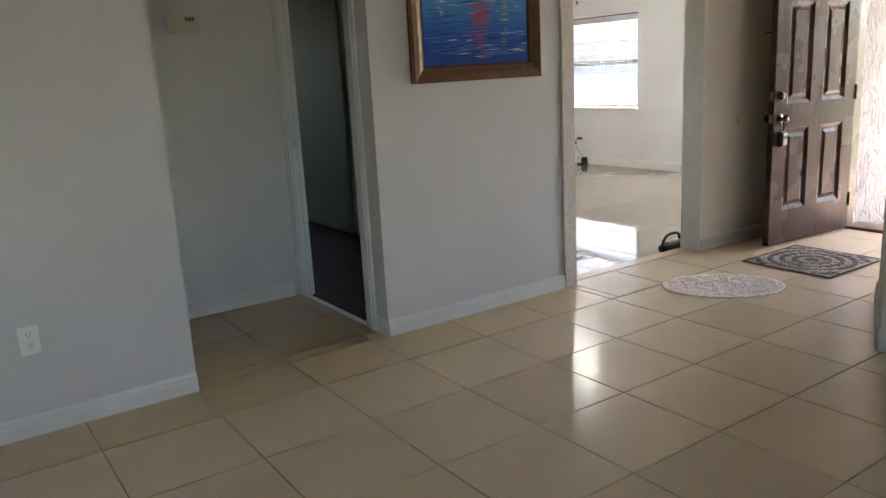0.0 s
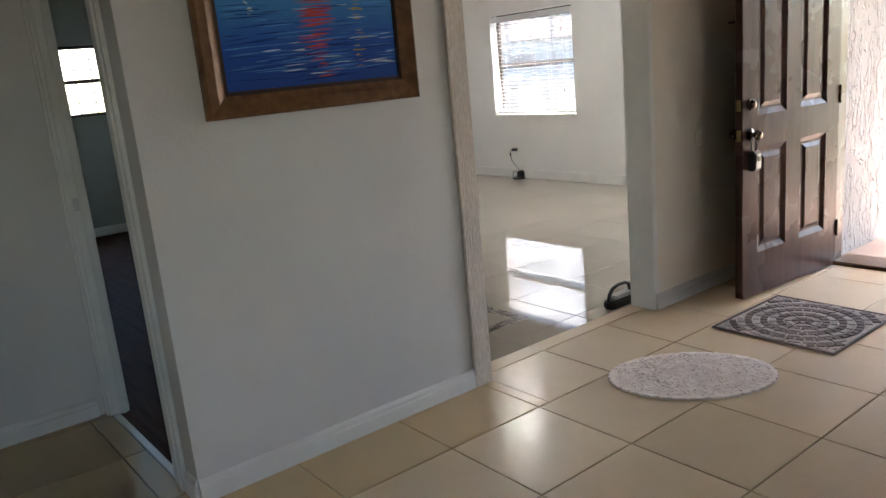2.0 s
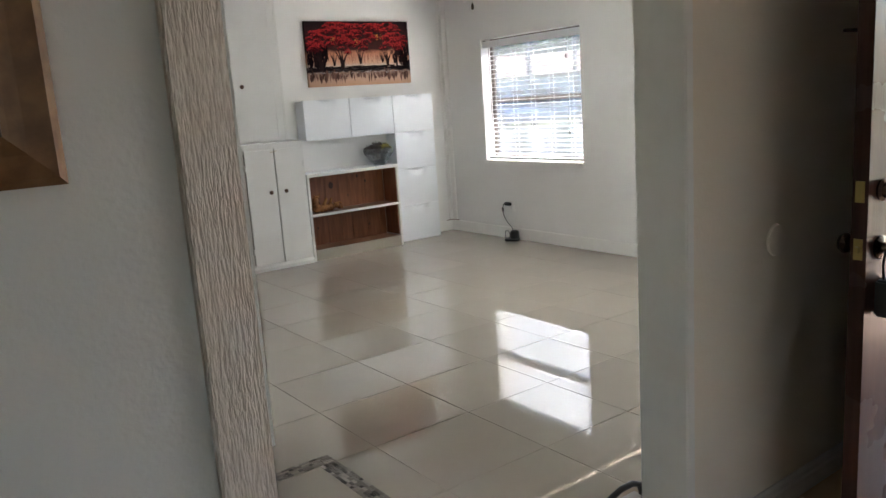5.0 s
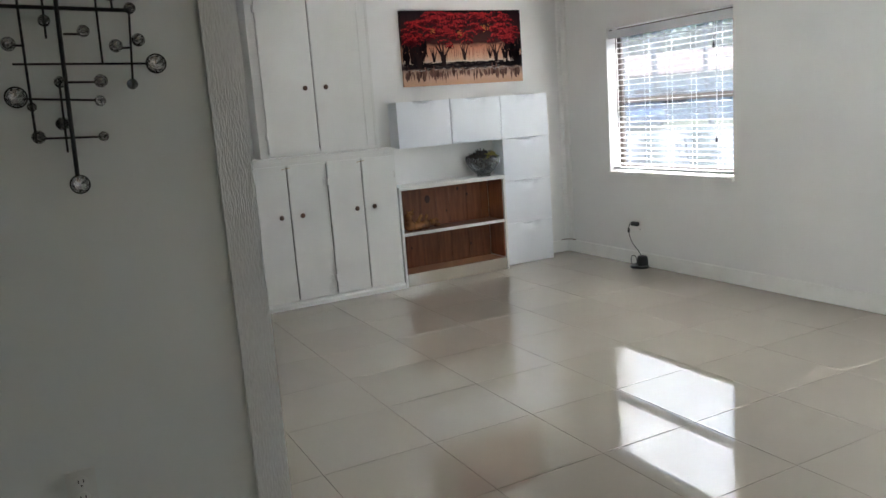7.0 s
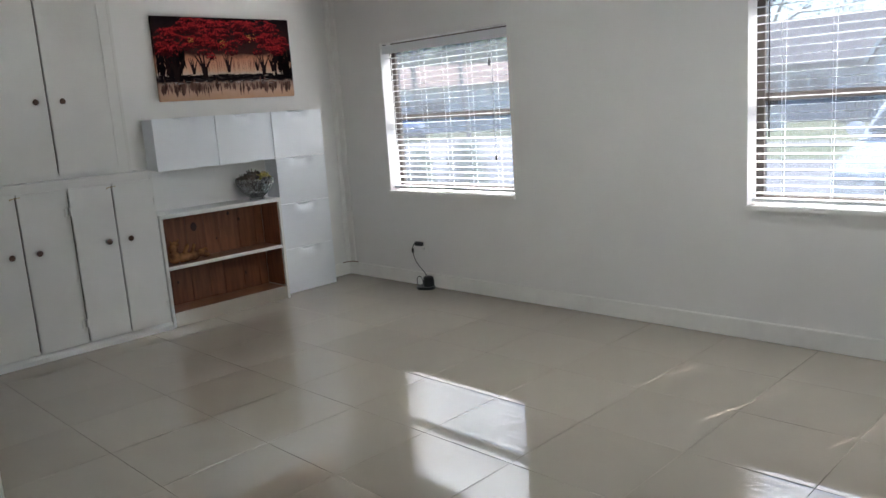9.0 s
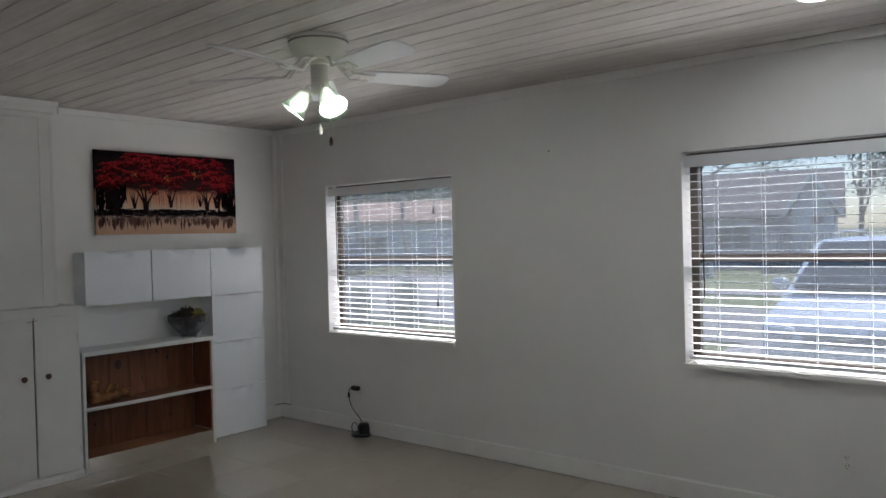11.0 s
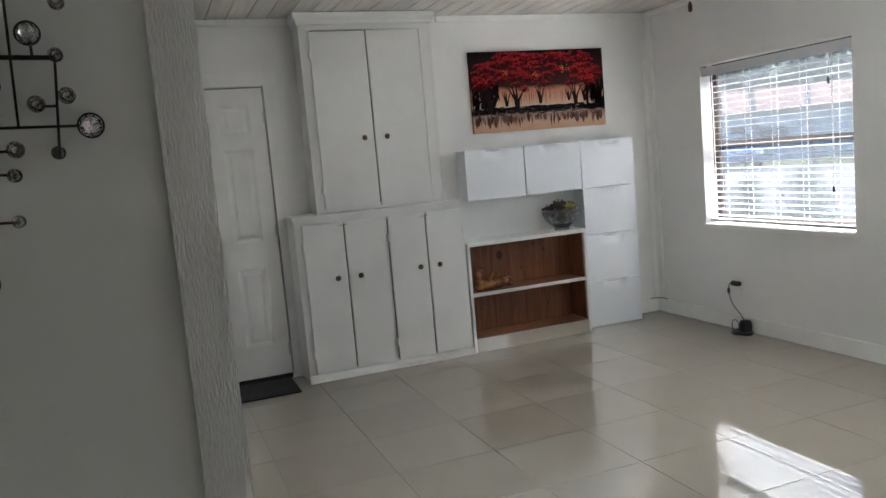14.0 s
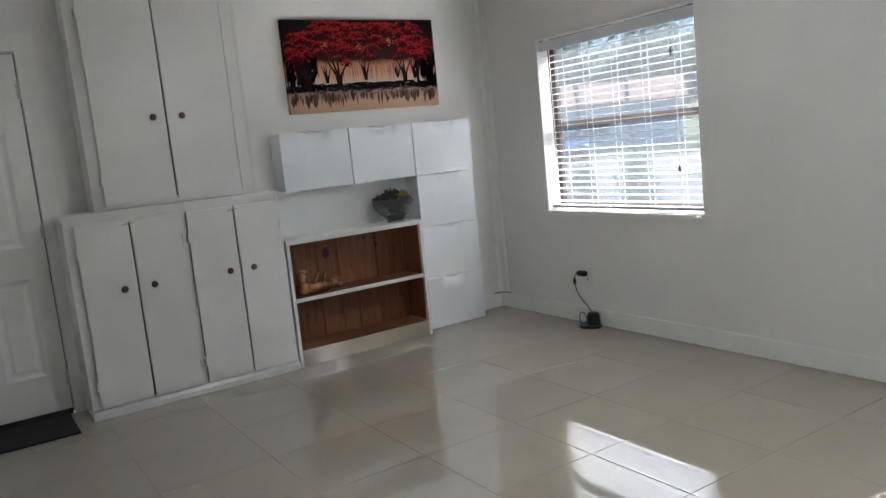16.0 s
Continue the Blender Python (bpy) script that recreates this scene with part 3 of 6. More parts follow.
# ---- front door, open ----
def front_door():
    d = thing("door_front", "dark brown six-panel front door standing open", "door", (6.18, 3.385, 0.012))
    d["kind"] = "structure"
    d.rotation_euler = (0, 0, radians(-4))
    W, H, T = 0.905, 2.03, 0.044
    mx = lambda u: -W + u                  # u runs from the lock edge to the hinge
    cols = ((0.130, 0.385), (0.520, 0.775))
    rows = ((0.235, 0.80), (0.965, 1.63), (1.72, 1.93))
    bm = bmesh.new()
    xs = [0, *cols[0], *cols[1], W]
    zs = [0, *[z for r in rows for z in r], H]
    for i in range(5):
        for j in range(7):
            if i % 2 == 1 and j % 2 == 1:
                continue
            add_box(bm, mx(xs[i]), mx(xs[i + 1]), -T, 0, zs[j], zs[j + 1])
    bmesh.ops.remove_doubles(bm, verts=bm.verts, dist=1e-5)
    part("slab", bm, DOOR_BROWN, d)
    for c in cols:
        for r in rows:
            bm = bmesh.new()
            x0, x1, z0, z1 = mx(c[0]), mx(c[1]), r[0], r[1]
            lv = ((0.0, 0.001), (0.028, 0.014), (0.040, 0.014), (0.062, 0.004))
            for side in (-T, 0.0):
                sgn = 1 if side < 0 else -1
                prev = None
                for inset, depth in lv:
                    ring = [bm.verts.new((x, side + sgn * depth, z)) for x, z in ((x0 + inset, z0 + inset), (x1 - inset, z0 + inset), (x1 - inset, z1 - inset), (x0 + inset, z1 - inset))]
                    if prev:
                        for k in range(4):
                            bm.faces.new((prev[k], prev[(k + 1) % 4], ring[(k + 1) % 4], ring[k]))
                    prev = ring
                bm.faces.new(prev)
            part("panel", bm, DOOR_BROWN, d)
    ax = Matrix.Rotation(radians(90), 4, "X")
    for nm, z, prof, mt in (("deadbolt", 1.025, ((0.0, 0.0), (0.028, 0.0), (0.030, 0.006), (0.022, 0.012), (0.020, 0.026), (0.013, 0.028), (0.0, 0.028)), BRONZE),
                            ("knob", 0.872, ((0.0, 0.0), (0.031, 0.0), (0.033, 0.006), (0.014, 0.012), (0.012, 0.028), (0.024, 0.036), (0.028, 0.048), (0.022, 0.060), (0.0, 0.063)), BRONZE)):
        bm = bmesh.new()
        lathe(bm, prof, Matrix.Translation((mx(0.062), -T, z)) @ ax, 20)
        part(nm, bm, mt, d, "dark bronze " + nm, smooth=True)
    bm = bmesh.new()
    lathe(bm, ((0.0, 0.0), (0.031, 0.0), (0.033, 0.006), (0.014, 0.012), (0.012, 0.028), (0.024, 0.036), (0.028, 0.048), (0.022, 0.060), (0.0, 0.063)), Matrix.Translation((mx(0.062), 0, 0.872)) @ ax.inverted(), 20)
    part("knob", bm, BRONZE, d, "dark bronze knob", smooth=True)
    bm = bmesh.new()
    lathe(bm, ((0.0, 0.0), (0.026, 0.0), (0.026, 0.01), (0.0, 0.012)), Matrix.Translation((mx(0.062), 0, 1.025)) @ ax.inverted(), 16)
    add_box(bm, mx(0.057), mx(0.067), 0.010, 0.026, 1.008, 1.042)
    part("thumb_turn", bm, BRONZE, d, smooth=True)
    for z in (1.025, 0.872):
        box_part("latch_plate", (-W - 0.002, -W, -T * 0.5 - 0.012, -T * 0.5 + 0.012, z - 0.028, z + 0.028), BRASS, d, "brass latch plate", 0.0)
    box_part("latch", (-W - 0.012, -W - 0.002, -T * 0.5 - 0.006, -T * 0.5 + 0.006, 0.864, 0.880), BRASS, d, bevel=0.001)
    bm = bmesh.new()
    add_box(bm, mx(0.05), mx(0.08), 0.001, 0.018, 1.425, 1.445)
    add_box(bm, mx(-0.03), mx(0.05), 0.012, 0.020, 1.432, 1.440)
    part("door_guard", bm, BLACK_METAL, d)
    for z in (0.22, 1.0, 1.8):
        bm = bmesh.new()
        lathe(bm, ((0.007, -0.05), (0.007, 0.05)), Matrix.Translation((0.004, -T - 0.004, z)), 10)
        part("hinge", bm, BRONZE, d)


front_door()
lb = thing("key_lock_box", "black key lock box hanging from the door knob", "lock box", (5.337, 3.378, 0.70))
bm = bmesh.new()
add_box(bm, -0.032, 0.032, -0.022, 0.018, 0.0, 0.10)
part("body", bm, BLACK, lb, bevel=0.006)
box_part("face", (-0.022, 0.024, -0.027, -0.022, 0.012, 0.088), GREY_PLASTIC, lb, "light grey face", 0.001)
box_part("dial", (-0.012, 0.014, -0.030, -0.027, 0.05, 0.075), BLACK, lb, bevel=0.001)
bm = bmesh.new()
tube(bm, [(0.022 * math.cos(a), 0.0, 0.135 + 0.045 * math.sin(a)) for a in [math.pi * k / 10 for k in range(-3, 14)]], 0.004)
part("shackle", bm, BLACK_METAL, lb, smooth=True)

st = thing("wall_bumper", "round clear door bumper stuck to the wall", "door bumper", (5.33, FW, 0.874))
bm = bmesh.new()
lathe(bm, ((0.0, 0.0), (0.048, 0.0), (0.046, 0.006), (0.03, 0.009), (0.0, 0.010)), Matrix.Translation((0, -0.001, 0)) @ Matrix.Rotation(radians(90), 4, "X"), 24)
part("disc", bm, PEACH, st, smooth=True)


# ---- fixtures on the walls ----
def outlet(x, y, z, rz, label, plugs=True):
    """A duplex outlet; it faces -y before the turn rz."""
    o = thing("wall_outlet", label, "outlet", (0, 0, 0))
    o.matrix_basis = pose(x, y, z, 0, 0, rz)
    box_part("plate", (-0.036, 0.036, -0.006, -0.001, -0.058, 0.058), PLATE, o, bevel=0.002)
    for dz in (-0.022, 0.022):
        bm = bmesh.new()
        lathe(bm, ((0.0, 0.0), (0.017, 0.0), (0.016, 0.003), (0.0, 0.003)), Matrix.Translation((0, -0.006, dz)) @ Matrix.Rotation(radians(90), 4, "X"), 18)
        r = part("receptacle", bm, PLATE, o)
        bm = bmesh.new()
        for sx in (-0.006, 0.006):
            add_box(bm, sx - 0.0012, sx + 0.0012, -0.0100, -0.0092, dz - 0.001, dz + 0.008)
        add_box(bm, -0.002, 0.002, -0.0100, -0.0092, dz - 0.010, dz - 0.006)
        part("slots", bm, BLACK, r)
    return o


outlet(0.767, FW - 0.02, 0.388, 0, "white duplex outlet on the pale hall wall")
outlet(3.884, 5.455, 0.424, 0, "white duplex outlet under the metal wall art")
outlet(XW, 8.206, 0.258, -90, "white duplex outlet with a black plug in it")
outlet(XW, 4.703, 0.282, -90, "white duplex outlet under the wide window")

sw = thing("light_switch", "white light switch plate on the angled wall", "light switch")
sw.matrix_basis = pose(4.215, 2.135, 1.262, 0, 0, 26.9 + 180)
box_part("plate", (-0.036, 0.036, -0.007, -0.001, -0.058, 0.058), PLATE, sw)
box_part("toggle", (-0.005, 0.005, -0.018, -0.007, -0.004, 0.014), PLATE, sw)

th = thing("thermostat", "old ivory thermostat on the hall wall", "thermostat", (1.842, 4.759, 1.637))
box_part("case", (-0.088, 0.088, -0.032, -0.001, -0.050, 0.050), IVORY, th, bevel=0.006)
box_part("display", (0.005, 0.062, -0.034, -0.032, 0.012, 0.038), GREY_PLASTIC, th, "grey display", 0.0)
bm = bmesh.new()
for i in range(3):
    add_box(bm, 0.012 + i * 0.016, 0.022 + i * 0.016, -0.0352, -0.0342, 0.018, 0.032)
part("digits", bm, BLACK, th)

# adapter on the wall socket and its cord down to a black base on the floor
pl = thing("power_adapter", "black power adapter in the outlet with a hanging cord", "power adapter", (XW, 8.206, 0.258))
box_part("plug", (-0.048, -0.011, -0.004, 0.075, 0.006, 0.040), BLACK, pl, bevel=0.006)
bm = bmesh.new()
pts = [(-0.03, 0.075, 0.022), (-0.03, 0.10, 0.015), (-0.03, 0.115, -0.02), (-0.03, 0.11, -0.075), (-0.03, 0.09, -0.12), (-0.035, 0.05, -0.16), (-0.04, -0.01, -0.20), (-0.05, -0.05, -0.23), (-0.06, -0.055, -0.27)]
tube(bm, pts, 0.0035, 8)
part("cord", bm, BLACK, pl, smooth=True)
bm = bmesh.new()
add_box(bm, -0.038, -0.022, 0.106, 0.122, -0.06, -0.02)
part("cord_switch", bm, BLACK, pl, bevel=0.003)
bs = thing("charger_base", "small black charger base on the floor", "charger base", (XW - 0.085, 8.13, LF))
bm = bmesh.new()
prism(bm, [(0.062 * math.cos(a) * (1.25 if math.sin(a) > 0 else 1), 0.085 * math.sin(a)) for a in [2 * math.pi * k / 20 for k in range(20)]], 0.022)
part("foot", bm, BLACK, bs, bevel=0.004)
bm = bmesh.new()
lathe(bm, ((0.045, 0.02), (0.046, 0.06), (0.040, 0.095), (0.030, 0.102), (0.0, 0.103)), Matrix.Translation((0.01, -0.02, 0)), 20)
part("dock", bm, BLACK, bs, smooth=True)
bm = bmesh.new()
tube(bm, [(-0.02, 0.05 + 0.035 * math.cos(a), 0.055 + 0.045 * math.sin(a)) for a in [math.pi * k / 10 for k in range(-5, 16)]], 0.003)
part("cord_loop", bm, BLACK, bs, smooth=True)


# ---- seascape on the foyer wall ----
def seascape():
    p = thing("framed_seascape", "blue seascape painting in a wide bronzed wooden frame", "painting", (3.03, FW, 1.262))
    W, H, F = 0.848, 0.68, 0.072
    prof = ((0.0, -0.002), (0.0, -0.020), (0.012, -0.030), (0.045, -0.024), (F - 0.008, -0.016), (F, -0.014), (F, -0.002))
    bm = bmesh.new()
    corners = ((-W / 2, 0, 1, 1), (W / 2, 0, -1, 1), (W / 2, H, -1, -1), (-W / 2, H, 1, -1))
    rings = [[bm.verts.new((cx + sx * u, d, cz + sz * u)) for u, d in prof] for cx, cz, sx, sz in corners]
    for i in range(4):
        a, b = rings[i], rings[(i + 1) % 4]
        for k in range(len(prof)):
            bm.faces.new((a[k], a[(k + 1) % len(prof)], b[(k + 1) % len(prof)], b[k]))
    part("frame", bm, FRAME_WOOD, p, "bronzed wooden frame")
    bm = bmesh.new()
    i0 = F - 0.001
    for b in ((-W / 2 + i0, W / 2 - i0, -0.012, -0.003, i0, i0 + 0.014), (-W / 2 + i0, W / 2 - i0, -0.012, -0.003, H - i0 - 0.014, H - i0), (-W / 2 + i0, -W / 2 + i0 + 0.014, -0.012, -0.003, i0 + 0.014, H - i0 - 0.014), (W / 2 - i0 - 0.014, W / 2 - i0, -0.012, -0.003, i0 + 0.014, H - i0 - 0.014)):
        add_box(bm, *b)
    part("lip", bm, FRAME_LIP, p, "dark inner lip")
    m = mat("sea_blue_paint", (0.03, 0.09, 0.30), 0.6, bump=0.4, bscale=60, bstretch=(0.4, 1, 3), ior=1.2)
    upright_bands(m, ((0.08, (0.022, 0.065, 0.30)), (0.20, (0.024, 0.085, 0.38)), (0.28, (0.035, 0.14, 0.48)), (0.36, (0.06, 0.24, 0.55)), (0.46, (0.08, 0.30, 0.60)), (0.60, (0.18, 0.40, 0.62))))
    x0, x1, z0, z1 = -W / 2 + F + 0.012, W / 2 - F - 0.012, F + 0.012, H - F - 0.012
    box_part("canvas", (x0, x1, -0.008, -0.003, z0, z1), m, p, bevel=0)
    rng = random.Random(12)

    def strokes(name, col, n, cx, sx, za, zb, lmin, lmax, th, tilt=0.06):
        bm = bmesh.new()
        for _ in range(n):
            z = rng.uniform(za, zb)
            x = cx + rng.gauss(0, sx)
            L, t, a = rng.uniform(lmin, lmax) / 2, rng.uniform(0.4, 1.0) * th, rng.gauss(0.03, tilt)
            x = max(x0 + L + 0.003, min(x1 - L - 0.003, x))
            y = -0.0085 - rng.uniform(0, 0.0015)
            pts = []
            for s, w in ((-1, 0.0), (-0.5, 0.7), (0.1, 1.0), (0.6, 0.6), (1, 0.0)):
                pts.append((x + s * L, z + s * L * a + w * t * 0.5))
            for s, w in ((0.6, 0.6), (0.1, 1.0), (-0.5, 0.7)):
                pts.append((x + s * L, z + s * L * a - w * t * 0.5))
            bm.faces.new([bm.verts.new((u, y, v)) for u, v in pts])
        tagged(part(name, bm, mat(name + "_paint", col, 0.6, island=0.25, ior=1.15), p), kind="stuff")

    strokes("wave_shadow", (0.014, 0.035, 0.16), 70, 0.0, 0.22, 0.10, 0.50, 0.06, 0.24, 0.004, 0.03)
    strokes("wave_crest", (0.10, 0.28, 0.62), 110, 0.0, 0.22, 0.10, 0.55, 0.05, 0.22, 0.004, 0.03)
    strokes("red_reflection", (0.55, 0.07, 0.055), 40, 0.015, 0.012, 0.20, 0.42, 0.08, 0.17, 0.007, 0.03)
    strokes("red_reflection", (0.55, 0.07, 0.055), 12, 0.025, 0.018, 0.11, 0.22, 0.04, 0.09, 0.006, 0.03)
    strokes("yellow_reflection", (0.55, 0.36, 0.08), 42, 0.185, 0.010, 0.12, 0.46, 0.02, 0.06, 0.005, 0.04)
    strokes("foam_stroke", (0.62, 0.70, 0.78), 34, 0.05, 0.18, 0.12, 0.42, 0.03, 0.13, 0.004, 0.05)
    strokes("white_reflection", (0.62, 0.70, 0.74), 14, -0.225, 0.006, 0.32, 0.46, 0.014, 0.026, 0.010, 0.2)
    hull_m, sail_m = mat("hull_paint", (0.65, 0.66, 0.66), 0.4), mat("sail_paint", (0.55, 0.08, 0.05), 0.4)
    for cx, cz, k, col in ((0.02, 0.425, 1.0, 0), (-0.225, 0.46, 0.6, 1), (0.16, 0.44, 0.7, 1)):
        bm = bmesh.new()
        bm.faces.new([bm.verts.new((cx + u * k, -0.0105, cz + v * k)) for u, v in ((-0.06, 0.0), (0.055, 0.004), (0.075, 0.02), (-0.07, 0.018))])
        part("hull", bm, hull_m, p)
    for cx, cz, k in ((0.02, 0.45, 1.0), (0.16, 0.465, 0.6)):
        bm = bmesh.new()
        bm.faces.new([bm.verts.new((cx + u * k, -0.0105, cz + v * k)) for u, v in ((-0.05, 0.0), (0.05, 0.0), (0.01, 0.12))])
        part("sail", bm, sail_m, p)


seascape()


# ---- metal wall art with crystals ----
def wall_art():
    w = thing("metal_wall_art", "black metal grid wall art set with round cut crystals", "wall art", (3.995, 5.454, 1.597))
    bars = ((0.014, 0.40, -0.007, -0.36, 0.0055), (-0.225, 0.052, 0.166, 0.036, 0.0048), (-0.108, -0.085, 0.195, -0.094, 0.0028), (-0.10, -0.166, 0.062, -0.178, 0.0028), (-0.072, -0.262, 0.060, -0.268, 0.0028),
            (-0.105, 0.119, 0.056, 0.110, 0.0028), (-0.072, 0.36, -0.084, -0.272, 0.0032), (-0.140, 0.30, -0.155, 0.02, 0.0028), (-0.021, 0.16, -0.028, -0.028, 0.0028), (0.098, 0.30, 0.088, -0.093, 0.0028),
            (0.166, 0.036, 0.151, -0.15, 0.0028), (0.128, 0.07, 0.128, 0.038, 0.0028), (-0.015, -0.135, -0.020, -0.30, 0.0028), (0.010, -0.018, 0.045, -0.019, 0.0028), (0.004, -0.132, 0.065, -0.134, 0.0028),
            (-0.100, -0.042, -0.080, -0.043, 0.0028), (0.135, -0.054, 0.158, -0.054, 0.0028), (0.012, 0.214, 0.225, 0.197, 0.0040), (0.183, 0.204, 0.181, 0.15, 0.0028))
    for x0, z0, x1, z1, r in bars:
        bm = bmesh.new()
        tube(bm, ((x0, -0.016, z0), (x1, -0.016, z1)), r, 6)
        part("bar", bm, BLACK_METAL, w)
    ringed = ((0.126, 0.082, 0.020), (-0.155, -0.004, 0.023), (0.213, -0.095, 0.0215), (-0.112, -0.162, 0.022), (-0.004, -0.380, 0.0205), (0.243, 0.196, 0.022), (-0.056, 0.220, 0.021))
    plain = ((-0.113, 0.119, 0.0140), (0.067, 0.105, 0.0150), (0.168, 0.041, 0.0130), (-0.222, 0.066, 0.0160), (-0.027, 0.013, 0.0130), (-0.110, -0.039, 0.0155), (0.055, -0.012, 0.0135), (0.178, -0.036, 0.0150), (0.124, -0.049, 0.0150),
             (-0.013, -0.131, 0.0130), (0.078, -0.132, 0.0150), (0.150, -0.143, 0.0125), (0.070, -0.180, 0.0125), (-0.082, -0.186, 0.0105), (-0.022, -0.230, 0.0150), (-0.078, -0.258, 0.0150), (0.066, -0.267, 0.0115),
             (-0.148, 0.163, 0.0125), (-0.021, 0.160, 0.0135), (0.098, 0.160, 0.0125), (0.182, 0.139, 0.0140), (-0.148, 0.30, 0.0140), (0.098, 0.31, 0.0130))
    ax = Matrix.Rotation(radians(90), 4, "X")
    for x, z, r, wide in [(*g, True) for g in ringed] + [(*g, False) for g in plain]:
        m = Matrix.Translation((x, -0.018, z)) @ ax
        k = 1.16 if wide else 1.05
        bm = bmesh.new()
        lathe(bm, ((r * 0.99, -0.004), (r * k, -0.004), (r * k, 0.005), (r * 0.99, 0.005), (r * 0.99, -0.004)), m, 24, True)
        s = part("setting", bm, BLACK_METAL, w)
        bm = bmesh.new()
        # the pavilion: added facets behind the stone, each one a piece of its own
        for k in range(10):
            a, b = 2 * math.pi * k / 10, 2 * math.pi * (k + 1) / 10
            o, i = [m @ Vector((r * 0.97 * math.cos(q), r * 0.97 * math.sin(q), -0.001)) for q in (a, b)], [m @ Vector((r * 0.5 * math.cos(q), r * 0.5 * math.sin(q), -0.005)) for q in (a, b)]
            bm.faces.new([bm.verts.new(v) for v in (o[0], o[1], i[1], i[0])])
            bm.faces.new([bm.verts.new(v) for v in (i[0], i[1], m @ Vector((0, 0, -0.009)))])
        part("foil", bm, CRYSTAL_BACK, s)
        # brilliant cut: a flat table inside two rows of facets
        bm = bmesh.new()
        lathe(bm, ((0.0, -0.002), (r * 0.97, 0.0), (r * 0.80, r * 0.34), (r * 0.46, r * 0.52), (0.0, r * 0.54)), m @ Matrix.Rotation(r * 90, 4, "Z"), 9, True)
        part("crystal", bm, CRYSTAL, s)


wall_art()


# ---- floor things in the foyer ----
rug = thing("oval_rug", "oval pinkish shaggy cotton rug with a scalloped edge", "rug", (4.285, 3.055, 0.0))
rug.rotation_euler = (0, 0, radians(-42))
bm = bmesh.new()
N = 120
ring = []
for i in range(N):
    a = 2 * math.pi * i / N
    k = 1.0 + 0.045 * abs(math.sin(a * 22))
    ring.append((0.335 * k * math.cos(a), 0.235 * k * math.sin(a)))
prism(bm, ring, 0.010, Matrix.Translation((0, 0, 0.001)))
part("backing", bm, RUG, rug)
bm = bmesh.new()
rng = random.Random(5)
for _ in range(6500):
    a, q = rng.uniform(0, 2 * math.pi), math.sqrt(rng.random()) * 0.955
    x, y = 0.335 * q * math.cos(a), 0.235 * q * math.sin(a)
    h, ang = rng.uniform(0.001, 0.0042), rng.uniform(0, 2 * math.pi)
    dx, dy = 0.006 * math.cos(ang), 0.006 * math.sin(ang)
    lx, ly = rng.gauss(0, 0.009), rng.gauss(0, 0.009)
    v = [bm.verts.new(c) for c in ((x - dx, y - dy, 0.008), (x + dx, y + dy, 0.008), (x + dx * 0.8 + lx, y + dy * 0.8 + ly, 0.009 + h), (x - dx * 0.8 + lx, y - dy * 0.8 + ly, 0.009 + h))]
    bm.faces.new(v)
tagged(part("pile", bm, RUG, rug), kind="stuff")

dm = thing("door_mat", "brown doormat with rings of stone-like blocks", "doormat", (5.145, 3.012, 0.0))
box_part("base", (-0.312, 0.312, -0.297, 0.297, 0.001, 0.007), MAT_BASE, dm, bevel=0.002)
bm_d, bm_l = bmesh.new(), bmesh.new()
rng = random.Random(8)
for ring_i in range(1, 10):
    dark = ring_i % 2 == 1
    r0, r1 = ring_i * 0.036 - 0.020, ring_i * 0.036 + (0.012 if dark else 0.009)
    n = max(6, int(2 * math.pi * (r0 + r1) / 2 / (0.040 if dark else 0.062)))
    for k in range(n):
        a0, a1 = 2 * math.pi * (k + 0.09) / n, 2 * math.pi * (k + 0.91) / n
        pts = [(r0 * math.cos(a0), r0 * math.sin(a0)), (r1 * math.cos(a0), r1 * math.sin(a0)), (r1 * math.cos(a1), r1 * math.sin(a1)), (r0 * math.cos(a1), r0 * math.sin(a1))]
        if any(abs(x) > 0.297 or abs(y) > 0.282 for x, y in pts):
            continue
        prism(bm_d if dark else bm_l, pts, 0.005, Matrix.Translation((0, 0, 0.0065)))
for sx in (-1, 1):
    for sy in (-1, 1):
        for _ in range(60):
            x, y = sx * rng.uniform(0.17, 0.29), sy * rng.uniform(0.16, 0.275)
            if x * x + y * y < 0.335 ** 2:
                continue
            q = rng.uniform(0.004, 0.007)
            add_box(bm_l, x - q, x + q, y - q * 0.8, y + q * 0.8, 0.0065, 0.0095)
    add_box(bm_d, sx * 0.305 - 0.006, sx * 0.305 + 0.006, -0.296, 0.296, 0.0065, 0.0105)
    add_box(bm_d, -0.298, 0.298, sx * 0.290 - 0.006, sx * 0.290 + 0.006, 0.0065, 0.0105)
tagged(part("dark_stone", bm_d, MAT_DARK, dm), kind="stuff")
tagged(part("light_stone", bm_l, MAT_LIGHT, dm), kind="stuff")

